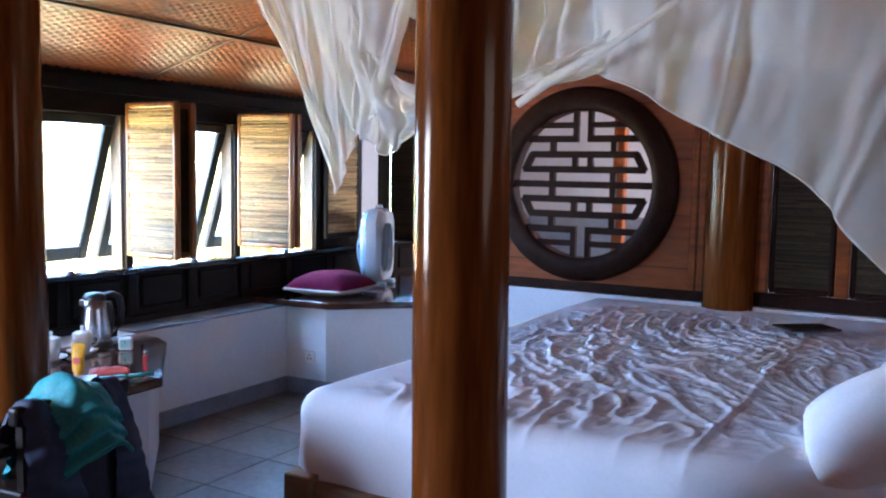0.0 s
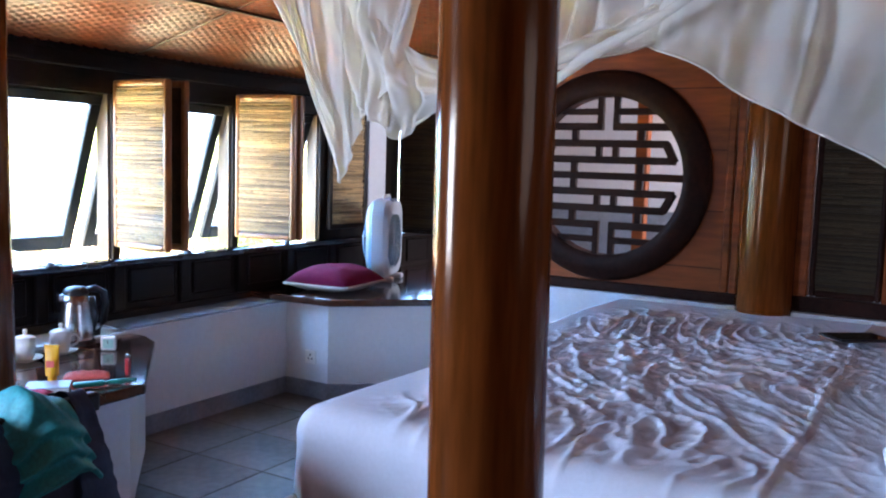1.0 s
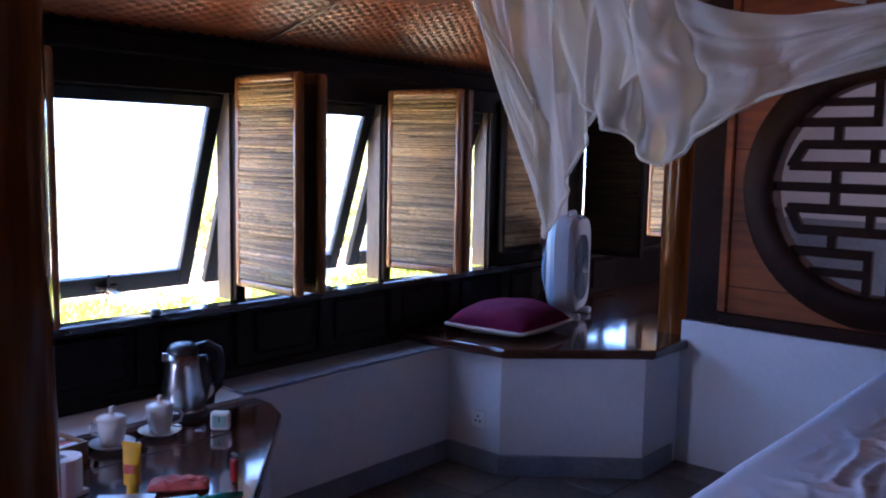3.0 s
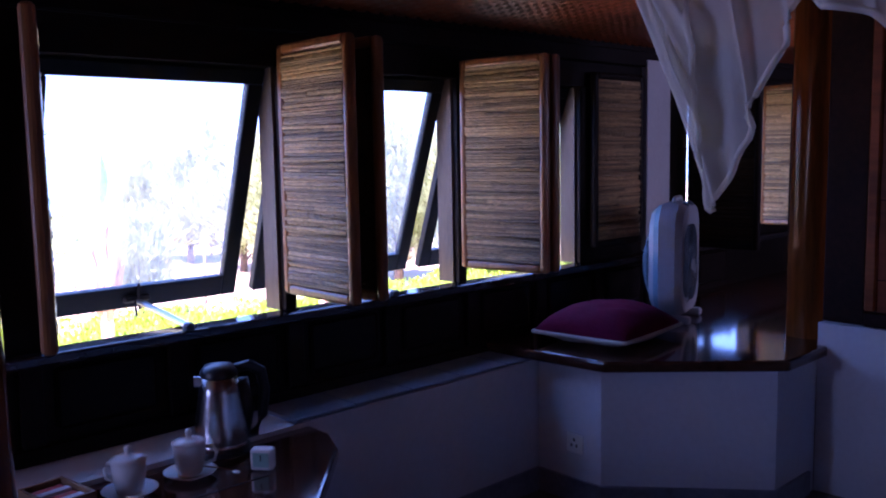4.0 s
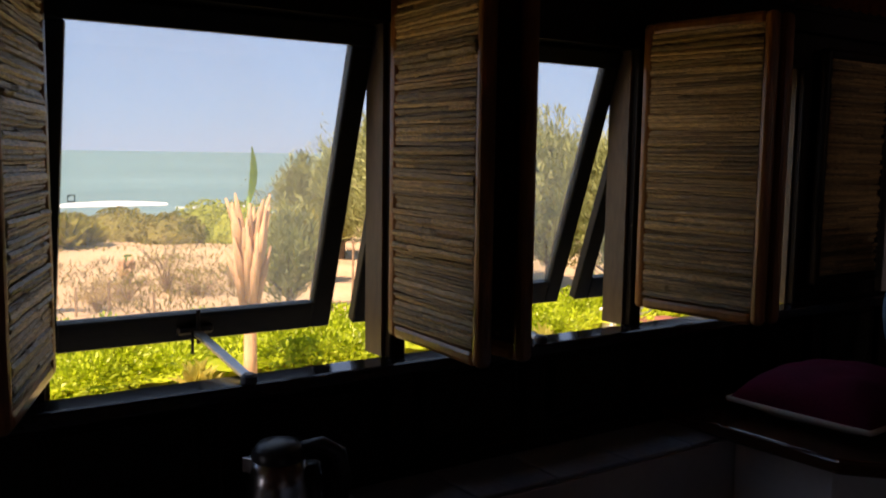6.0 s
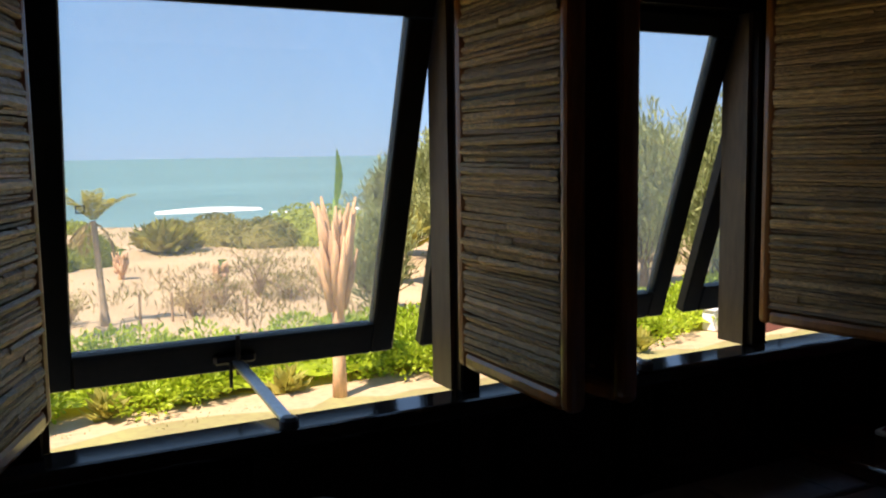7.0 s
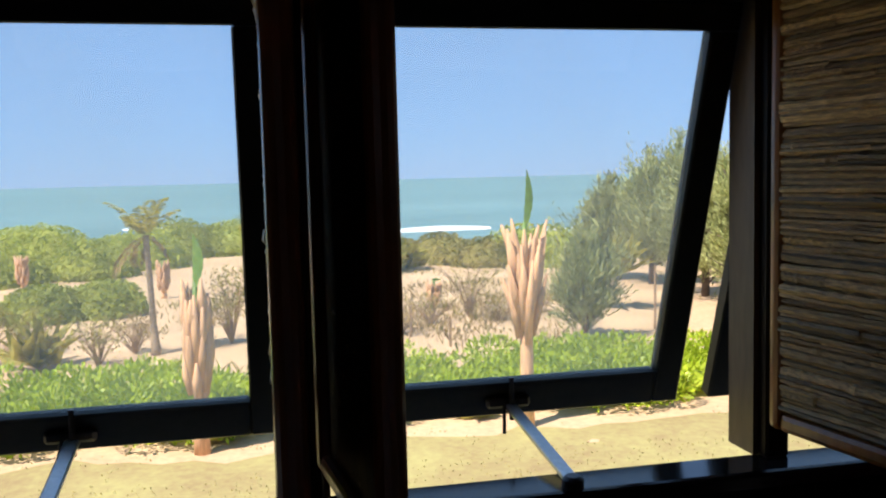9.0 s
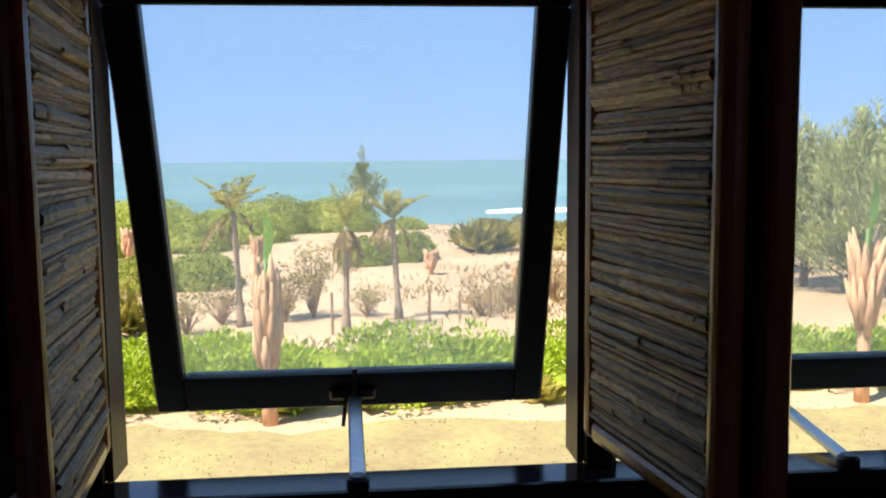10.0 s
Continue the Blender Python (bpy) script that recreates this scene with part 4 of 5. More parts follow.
rng = np.random.default_rng(11)
n = 12000
gx, gy = -6.0 - rng.random(n) ** 0.8 * 7.8, -8 + rng.random(n) * 34
keep = np.array([smooth_noise(a * 0.9, b * 0.9, 4) + 0.35 * (1 if a > -12.6 else -0.6) > -0.05 for a, b in zip(gx, gy)])
gx, gy = gx[keep], gy[keep]
n = len(gx)
way = np.stack([rng.normal(0, .5, n), rng.normal(0, .5, n), np.ones(n)], 1)
tagged(new("lawn_grass", leaves_mesh("lawn_grass", np.stack([gx, gy, np.full(n, GROUND + 0.03)], 1), way, rng.uniform(0.015, 0.036, n), 0.022, TURF)), "short dry lawn grass", "grass", kind="stuff")


def wave(x, y0, y1, h, seed, label):
    def fn(u, v):
        y = y0 + (y1 - y0) * v
        e = max(0.0, math.sin(math.pi * v)) ** 0.15
        k = 0.75 + 0.5 * smooth_noise(y * 0.15, seed)
        a = u * math.pi
        return (x - 0.8 * (1 if h > .2 else 1.2) * math.cos(a) * e + 0.8 * smooth_noise(y * 0.07, seed + 3) + 0.25 * smooth_noise(y * 0.9, seed), y, GROUND - 0.34 + h * e * k * math.sin(a))
    return tagged(sheet_mesh("wave", fn, 8, 120, FOAM), label, "wave", "breaking waves")


wave(-66.5, 13.2, 21.2, 0.34, 1, "white breaking wave close to the beach")
wave(-62.5, 20.5, 44, 0.10, 2, "thin line of surf along the beach")
wave(-61.5, -30, 3.0, 0.05, 5, "thin line of surf along the beach")
wave(-84, -8.5, -5.0, 0.20, 7, "small white wave crest far out")
wave(-88, 2.0, 5.0, 0.16, 8, "small white wave crest far out")

# hedge of bright leaves
def hedge():
    rng = np.random.default_rng(5)
    base, way, L = [], [], []
    clumps = []
    for k in range(560):
        y = -14 + rng.random() * 46
        x = -14.2 - rng.random() ** 1.1 * (2.8 + 0.8 * smooth_noise(y * 0.4, 3)) + 0.35 * smooth_noise(y * 0.9, 8)
        h = 0.50 + 0.25 * rng.random() + 0.22 * smooth_noise(x * 0.5, y * 0.5, 2)
        if x > -14.7:
            h *= 0.8
        clumps.append((x, y, h))
        m = 210 if y < 22 else 60
        c = np.array([x, y, GROUND + h * 0.55])
        d = rng.normal(size=(m, 3))
        d /= np.linalg.norm(d, axis=1, keepdims=True)
        r = np.array([0.48, 0.48, h * 0.5]) * (0.65 + 0.35 * rng.random((m, 1)))
        base.append(c + d * r)
        way.append(d * [1, 1, 0.6] + [0, 0, 0.55] + rng.normal(0, 0.35, (m, 3)))
        L.append(rng.uniform(0.08, 0.15, m))
    me = leaves_mesh("hedge", np.concatenate(base), np.concatenate(way), np.concatenate(L), 0.06, HEDGE)
    def mound(u, v):
        y = -14 + 46 * v
        d = 3.0 * u
        x = -14.35 - d + 0.3 * smooth_noise(y * 0.9, 8)
        e = math.sin(math.pi * min(1, 0.06 + u * 1.0)) ** 0.4
        return (x, y, GROUND - 0.05 + 0.50 * e * (0.85 + 0.4 * smooth_noise(x * 0.9, y * 0.9, 2) + 0.3 * smooth_noise(x * 2.5, y * 2.5, 3)))
    tagged(sheet_mesh("hedge_heart", mound, 24, 220, HEDGE, kind="stuff"), "leafy heart of the low green hedge", "hedge")
    tagged(new("hedge", me), "low hedge of bright green glossy leaves along the lawn", "hedge", kind="stuff")


hedge()


def tree_thing(name, x, y, label, category, group=""):
    z = GROUND + (0.18 * smooth_noise(x * 0.13, y * 0.13, 1) + 0.07 * smooth_noise(x * 0.5, y * 0.5, 2) if 16 < -x < 56 else 0.0)
    return thing(name, pose(x, y, z - 0.03), label, category, group)


def palm(x, y, height, nf, flen, seed, label, lean=0.0, r=0.078, spike=False, dry=3):
    """A young coconut palm: ringed trunk and feathered fronds."""
    rng = np.random.default_rng(seed)
    t = tree_thing("palm_tree", x, y, label, "palm tree", "beach palms")
    pts, rad = [], []
    for k in range(15):
        s = k / 14
        pts.append((lean * s * s * 0.6, lean * s, height * s))
        rad.append(r * (1.5 - 0.6 * min(1, s * 4) - 0.15 * s) * (1.06 if k % 2 else 0.96))
    part("trunk", tube(bmesh.new(), pts, rad, 10), TRUNK, t, smooth=True)
    top = np.array(pts[-1])
    for kind, count, material in (("frond", nf, PALM), ("dry_frond", dry, DRY_LEAF)):
        for f in range(count):
            az = 2 * math.pi * (f + rng.random() * 0.6) / max(1, count) + (0.5 if kind == "dry_frond" else 0)
            el = rng.uniform(0.75, 1.52) if kind == "frond" else rng.uniform(-1.2, -0.3)
            L = flen * rng.uniform(0.45, 1.1)
            ribs, B, W = [], [], []
            p = top.copy()
            steps = 16
            e = el
            for k in range(steps):
                d = np.array([math.cos(az) * math.cos(e), math.sin(az) * math.cos(e), math.sin(e)])
                p = p + d * L / steps
                e -= (0.01 + 0.13 * (k / steps) ** 1.5 if kind == "frond" else 0.06)
                ribs.append(tuple(p))
                sd = np.array([-math.sin(az), math.cos(az), 0])
                ll = math.sin(math.pi * (0.12 + 0.83 * k / steps))
                for sgn in (-1, 1):
                    for q in range(2):
                        B.append(p + rng.normal(0, 0.01, 3))
                        W.append((sgn * sd * 0.8 + d * 0.6 + np.array([0, 0, -0.45 + 0.3 * rng.random()])) * ll)
            W = np.array(W)
            ln = np.linalg.norm(W, axis=1) * 0.26 * flen
            me = leaves_mesh(kind, np.array(B), W, ln, 0.016 + 0.006 * flen, material)
            fo = new(kind, me)
            fo.parent = t
    return t


palm(-20.8, 1.38, 2.60, 11, 1.08, 3, "young palm tree with green and browning fronds on the dune", lean=-0.1, dry=3)
palm(-19.8, 3.70, 2.20, 7, 1.0, 4, "young palm tree with drooping yellowed fronds", lean=0.05, dry=6)
palm(-21.0, 4.87, 2.30, 10, 1.0, 5, "young palm tree with short upright fronds", lean=-0.12)
palm(-21.5, -1.6, 0.45, 5, 1.0, 6, "small palm with a few arching fronds in the sand", dry=0, r=0.06)


def sheathed(x, y, height, spread, seed, label, spear=1.0, split=0.35, leaf_w=0.12):
    """A newly planted palm: bare stem, then upright dried leaf sheaths and one new leaf."""
    rng = np.random.default_rng(seed)
    t = tree_thing("sheathed_palm", x, y, label, "palm tree", "newly planted palms")
    z0 = height * split
    part("trunk", tube(bmesh.new(), [(0, 0, 0), (0.01, 0, z0 * 0.5), (0, 0.01, z0), (0, 0.01, height * 0.55)], [0.115, 0.10, 0.095, 0.07], 12), SHEATH, t, smooth=True)
    for k in range(30):
        az = 2 * math.pi * k * 0.382 + rng.uniform(-0.2, 0.2)
        zb = z0 + (height * 0.66 - z0 * 0.66) * k / 30
        out = spread * rng.uniform(0.55, 1.0)
        c, s = math.cos(az), math.sin(az)
        ht = min(height * rng.uniform(0.90, 1.03), zb + height * rng.uniform(0.20, 0.42))
        pts = [(0.10 * c, 0.10 * s, zb), ((0.13 + out * 0.35) * c, (0.13 + out * 0.35) * s, zb + (ht - zb) * 0.5), ((0.1 + out) * c, (0.1 + out) * s, ht)]
        bm = tube(bmesh.new(), pts, [0.058, 0.066, 0.016], 6)
        part("leaf_sheath", bm, SHEATH, t, smooth=True)
    core = tube(bmesh.new(), [(0, 0, height * 0.45), (0, 0, height * 0.8), (0, 0, height)], [0.08, 0.05, 0.03], 8)
    part("green_core", core, SPEAR, t, "yellow-green new growth", smooth=True)
    def leaf(u, v):
        w = leaf_w * math.sin(math.pi * min(1, 0.12 + 0.86 * v)) * (1 + 0.1 * math.sin(v * 40))
        a = (u - 0.5) * 2
        return (0.03 + a * w * 0.35 + 0.1 * v * v, a * w + 0.06 * math.sin(v * 3), height * 0.97 + spear * v)
    sheet_mesh("new_leaf", leaf, 6, 24, SPEAR, t, "unfurling green leaf")
    return t


sheathed(-13.66, 7.41, 3.05, 0.27, 1, "newly planted palm with pink-brown sheaths and a dark new leaf", spear=0.85, split=0.42, leaf_w=0.055)
sheathed(-13.69, 2.76, 2.40, 0.10, 2, "newly planted palm with pink-brown sheaths and a green leaf", spear=0.75, split=0.33, leaf_w=0.07)
sheathed(-13.75, 11.55, 2.65, 0.22, 3, "newly planted palm with pale sheaths beside the hedge", spear=0.9, split=0.40, leaf_w=0.05)
for k, (x, y, h) in enumerate(((-31, 0.5, 1.3), (-34, -4.5, 1.4), (-29, 6.2, 0.9), (-26, 8.5, 0.8))):
    sheathed(x, y, h, 0.14, 20 + k, "young palm cut back to a brown sheath in the sand", spear=0.1, split=0.2)


def bush(x, y, r, h, seed, label, material=BUSH, n=2600, leaf=0.17, fuzz=0.16):
    """A dense wind-clipped bush made of small leaves over a dark heart."""
    rng = np.random.default_rng(seed)
    t = tree_thing("beach_bush", x, y, label, "bush", "beach bushes")
    d = rng.normal(size=(n, 3))
    d /= np.linalg.norm(d, axis=1, keepdims=True)
    d[:, 2] = np.abs(d[:, 2])
    lump = np.array([1 + 0.13 * smooth_noise(a * 2.2 + seed, b * 2.2, c * 2.2) + 0.08 * smooth_noise(a * 6, b * 6, c * 6 + seed) for a, b, c in d])
    k = (1 - fuzz * rng.random(n) ** 2)[:, None] * lump[:, None]
    p = d * [r, r, h] * k
    fo = new("foliage", leaves_mesh("foliage", p, np.cross(d, rng.normal(size=(n, 3))) + d * 0.3, rng.uniform(0.6, 1.2, n) * leaf, leaf * 0.4, material))
    fo.parent = t
    bm = bmesh.new()
    bmesh.ops.create_icosphere(bm, subdivisions=3, radius=1)
    for v in bm.verts:
        q = 1 + 0.13 * smooth_noise(v.co.x * 2.2 + seed, v.co.y * 2.2, abs(v.co.z) * 2.2)
        v.co = Vector((v.co.x * r * 0.86 * q, v.co.y * r * 0.86 * q, max(v.co.z, -0.05) * h * 0.86 * q))
    part("inner_growth", bm, material, t, smooth=True)
    return t


def at(az, el_or_d, h=None):
    """A place on the ground by bearing in degrees (0 is straight out to sea) and distance."""
    return (-1.6 - el_or_d * math.cos(radians(az)), 3.8 + el_or_d * math.sin(radians(az)))


rr = random.Random(3)
for k, (az, d, r, h) in enumerate(((-13.4, 26.6, 1.2, 1.0), (-9.9, 26.8, 1.15, 1.05), (0.7, 31, 1.0, 1.0), (3.6, 32, 1.0, 1.05))):
    bush(*at(az, d), r, h, 30 + k, "round clipped green bush on the sand")
for k in range(15):
    az = -27 + k * 1.8 + rr.uniform(-.4, .4)
    bush(*at(az, rr.uniform(37, 47)), rr.uniform(1.7, 2.5), rr.uniform(1.35, 1.95), 60 + k, "dense green beach bush near the shore", n=2200, leaf=0.22)
for k, (az, d, r, h) in enumerate(((11.5, 40, 1.3, 1.1), (12.5, 37, 1.4, 1.0), (14.5, 36, 1.5, 1.2), (17.0, 38, 1.8, 1.6), (19.0, 36, 1.7, 1.7), (3.0, 47, 1.2, .6), (8.8, 47, 1.2, .5))):
    bush(*at(az, d), r, h, 90 + k, "grey-green dune shrub near the shore", material=GRASS if k in (0, 1, 2, 6) else BUSH, n=1500, leaf=0.25, fuzz=0.5)


def casuarina(x, y, height, r, seed, label, n_tuft=130, low=0.08):
    """A feathery casuarina: trunk, rising limbs and thousands of needle sprays."""
    rng = np.random.default_rng(seed)
    t = tree_thing("casuarina_tree", x, y, label, "tree", "casuarina trees")
    part("trunk", tube(bmesh.new(), [(0, 0, 0), (0.05, 0.03, height * 0.4), (0, 0.06, height * 0.75), (0.03, 0, height * 0.98)], [0.045 * height ** 0.8, 0.032 * height ** 0.8, 0.016 * height ** 0.8, 0.008], 8), BARK, t, smooth=True)
    B, W, L = [], [], []
    bm = bmesh.new()
    for k in range(int(n_tuft * 1.5)):
        s = low + (1 - low) * rng.random() ** 0.85
        az = rng.random() * 2 * math.pi
        reach = r * (1 - s) ** 0.55 * rng.uniform(0.35, 1.05) * (0.75 + 0.9 * abs(smooth_noise(s * 4, az * 1.2, seed)) + 0.25 * math.sin(3 * az + seed)) + 0.05
        root = np.array([0, 0, s * height * 0.92])
        tip = root + [math.cos(az) * reach, math.sin(az) * reach, reach * rng.uniform(0.45, 1.5)]
        if k % 3 == 0:
            tube(bm, [tuple(root), tuple((root + tip) / 2 + [0, 0, -0.03 * reach]), tuple(tip)], [0.02 + 0.008 * reach, 0.012, 0.005], 4)
        m = 95
        q = 0.25 + 0.8 * rng.random((m, 1))
        B.append(root + (tip - root) * q + rng.normal(0, 0.045 + 0.045 * reach, (m, 3)))
        W.append((tip - root) / (reach + 0.1) * 0.7 + rng.normal(0, 0.42, (m, 3)) + [0, 0, 0.5])
        L.append(rng.uniform(0.10, 0.24, m) * (0.6 + 0.07 * height))
    for k in range(max(8, n_tuft // 3)):
        s = 0.45 + 0.55 * rng.random()
        az, rr_ = rng.random() * 6.28, r * (1 - s) ** 0.5 * rng.random()
        m = 26
        q = rng.random((m, 1))
        lean = rng.normal(0, 0.12, 2)
        B.append(np.array([math.cos(az) * rr_, math.sin(az) * rr_, s * height]) + q * np.array([lean[0], lean[1], 0.16 * height + 0.3]) + rng.normal(0, 0.03, (m, 3)))
        W.append(rng.normal(0, 0.35, (m, 3)) + [0, 0, 0.8])
        L.append(rng.uniform(0.12, 0.3, m))
    part("limbs", bm, BARK, t)
    fo = new("needles", leaves_mesh("needles", np.concatenate(B), np.concatenate(W), np.concatenate(L) * 1.25, 0.0085, NEEDLE, bend=0.25))
    fo.parent = t
    return t


for k, (az, d, h, r) in enumerate(((22.5, 31, 4.0, 1.6), (25.2, 30, 5.0, 2.0), (28.5, 27, 5.0, 2.2), (31.5, 25, 5.2, 2.2), (35.0, 23, 5.2, 2.2), (39.0, 22, 5.4, 2.3), (43.5, 21, 5.2, 2.3), (48.5, 21, 5.0, 2.4), (27, 36, 6.0, 2.3), (33, 33, 6.3, 2.4), (38, 31, 6.0, 2.4), (46, 29, 6.0, 2.6), (54, 24, 6.0, 2.8))):
    casuarina(*at(az, d), h * 0.75, r, 200 + k, "tall feathery grey-green casuarina tree behind the beach", n_tuft=170 if k < 8 else 110)
casuarina(-19.83, 10.71, 2.0, 1.05, 230, "small feathery casuarina sapling in the sand", 110)
casuarina(*at(0.3, 47), 3.6, 1.7, 231, "slender casuarina tree standing by the shore", 34)


def twiggy(x, y, r, h, seed, leaf_mat=DRY_LEAF, label="bare brown twiggy shrub in the sand", nl=420):
    rng = np.random.default_rng(seed)
    t = tree_thing("dry_shrub", x, y, label, "shrub", "dry shrubs")
    bm = bmesh.new()
    tips = []
    for k in range(26):
        az, out = rng.random() * 6.28, rng.random() ** 0.7 * r
        tip = np.array([math.cos(az) * out, math.sin(az) * out, h * rng.uniform(0.5, 1.05)])
        midp = tip * [0.4, 0.4, 0.55] + rng.normal(0, 0.04, 3)
        tube(bm, [(0, 0, 0), tuple(midp), tuple(tip)], [0.018, 0.011, 0.005], 4)
        for q in range(3):
            a = midp + (tip - midp) * rng.random()
            b = a + rng.normal(0, 0.16, 3) * [1, 1, 0.6] + [0, 0, 0.12]
            tube(bm, [tuple(a), tuple(b)], [0.006, 0.003], 3)
            tips.append(b)
        tips.append(tip)
    part("stems", bm, TWIG, t)
    tips = np.array(tips)
    pick = tips[rng.integers(0, len(tips), nl)] + rng.normal(0, 0.09, (nl, 3))
    fo = new("dry_leaves", leaves_mesh("dry_leaves", pick, rng.normal(size=(nl, 3)) + [0, 0, .2], 0.075, 0.035, leaf_mat))
    fo.parent = t


for k, (az, d, r, h) in enumerate(((13.2, 23, 1.1, 1.5), (10.6, 22, 0.8, 0.7), (15.2, 22.5, 0.9, 0.6), (-8.4, 19.8, 0.7, 0.8), (-14.0, 19.5, 0.7, 0.9), (-10.6, 19.0, 0.5, 0.9), (-4.4, 19.5, 0.4, 0.9), (-2.5, 19.8, 0.75, 1.6), (-16.5, 20.5, 0.8, 1.0), (8.6, 20.0, 0.5, 0.6), (1.0, 19.8, .5, .6), (17.5, 24, .8, .6))):
    twiggy(*at(az, d), r, h, 300 + k, leaf_mat=GRASS if k in (0, 1, 2, 5, 7, 10, 11) else DRY_LEAF, label="half-dry twiggy shrub in the sand" if k in (0, 1, 2, 5, 7, 10, 11) else "bare brown twiggy shrub in the sand", nl=900 if k == 7 else 420)

# tufts over the dunes
rng = np.random.default_rng(21)
B, W, L = [], [], []
for k in range(420):
    x, y = -17.5 - rng.random() ** 1.2 * 33, -24 + rng.random() * 62
    if smooth_noise(x * 0.16, y * 0.16, 6) < (-0.12 if y < 8 else -0.3):
        continue
    m = 26
    z = GROUND + 0.18 * smooth_noise(x * 0.13, y * 0.13, 1)
    s = rng.uniform(0.3, 0.9)
    B.append(np.stack([x + rng.normal(0, s * 0.7, m), y + rng.normal(0, s, m), np.full(m, z)], 1))
    W.append(np.stack([rng.normal(0, .5, m), rng.normal(0, .5, m), np.ones(m)], 1))
    L.append(rng.uniform(0.10, 0.30, m))
tagged(new("dune_grass", leaves_mesh("dune_grass", np.concatenate(B), np.concatenate(W), np.concatenate(L), 0.04, GRASS)), "sparse dry dune grass in tufts on the sand", "grass", kind="stuff")
B, W, L = [], [], []
rng = np.random.default_rng(33)
for k in range(90):
    az, d = rng.normal(13, 4.5), rng.uniform(19, 30)
    x, y = at(az, d)
    m = 18
    z = GROUND + 0.18 * smooth_noise(x * 0.13, y * 0.13, 1)
    s = rng.uniform(0.2, 0.6)
    B.append(np.stack([x + rng.normal(0, s, m), y + rng.normal(0, s, m), np.full(m, z)], 1))
    W.append(np.stack([rng.normal(0, .7, m), rng.normal(0, .7, m), 0.7 + rng.random(m)], 1))
    L.append(rng.uniform(0.08, 0.36, m))
tagged(new("dry_undergrowth", leaves_mesh("dry_undergrowth", np.concatenate(B), np.concatenate(W), np.concatenate(L), 0.03, DRY_LEAF)), "brown dry undergrowth spread over the sand", "undergrowth", kind="stuff")
stakes = [(-1.2, 17.8, 1.0), (5.2, 19.2, 0.8), (7.2, 19.4, 0.75), (9.2, 19.6, 0.8), (11.8, 18.6, 0.7), (-5.2, 18.5, 0.8), (25.3, 21, 1.5)]
for az, d, h in stakes:
    x, y = at(az, d)
    tagged(part("wooden_stake", tube(bmesh.new(), [(x, y, GROUND - .1), (x + 0.02, y, GROUND + h)], [0.035, 0.03], 7), TWIG), "thin weathered wooden stake in the sand", "stake", "stakes")
# pandanus-like tuft by the trees and small fans at the lawn's edge
for k, (x, y, s) in enumerate((at(22.9, 24) + (1.3,), at(-3.5, 12.6) + (0.5,), at(1.5, 12.6) + (0.5,), at(-14, 19.5) + (1.2,), at(13.2, 13.0) + (0.45,), at(35, 15.4) + (0.5,), at(38, 15.2) + (0.5,), at(8.2, 34.5) + (1.5,), at(9.3, 35.0) + (1.3,), at(7.3, 35.5) + (1.2,))):
    rng = np.random.default_rng(400 + k)
    t = tree_thing("fan_palm_tuft", x, y, "spiky yellow-green tuft of long leaves", "plant", "spiky tufts")
    m = 60 if k < 7 else 150
    w = np.stack([rng.normal(0, .7, m), rng.normal(0, .7, m), 0.4 + rng.random(m)], 1)
    fo = new("leaf_tuft", leaves_mesh("leaf_tuft", rng.normal(0, 0.04, (m, 3)) + [0, 0, 0.1 + (0.9 if k == 0 else 0)], w, rng.uniform(0.6, 1.0, m) * s, 0.05, PALM, bend=0.4))
    fo.parent = t
plinth = thing("garden_wall", pose(*at(43.2, 17.6), GROUND, 0, 0, 12), "low white masonry wall with a red brick step in the garden", "wall")
part("white_wall", one_box(-0.15, 0.15, -0.2, 1.6, 0, 0.42, bevel=0.02), WHITEWASH, plinth)
part("cap", one_box(-0.2, 0.2, -0.25, 1.65, 0.42, 0.48, bevel=0.015), WHITEWASH, plinth)
part("brick_step", one_box(0.2, 0.9, 0.1, 1.4, 0, 0.2, bevel=0.02), BRICK_RED, plinth)

# ---- things on the bench and the desk ----
pillow("seat_cushion", pose(-2.575, 5.02, BENCH_TOP + 0.002, 0, 0, 6), 0.45, 0.52, 0.205, MAGENTA, "magenta seat cushion with cream piping lying on the bench", "cushion", piping=PIPING, seed=1)

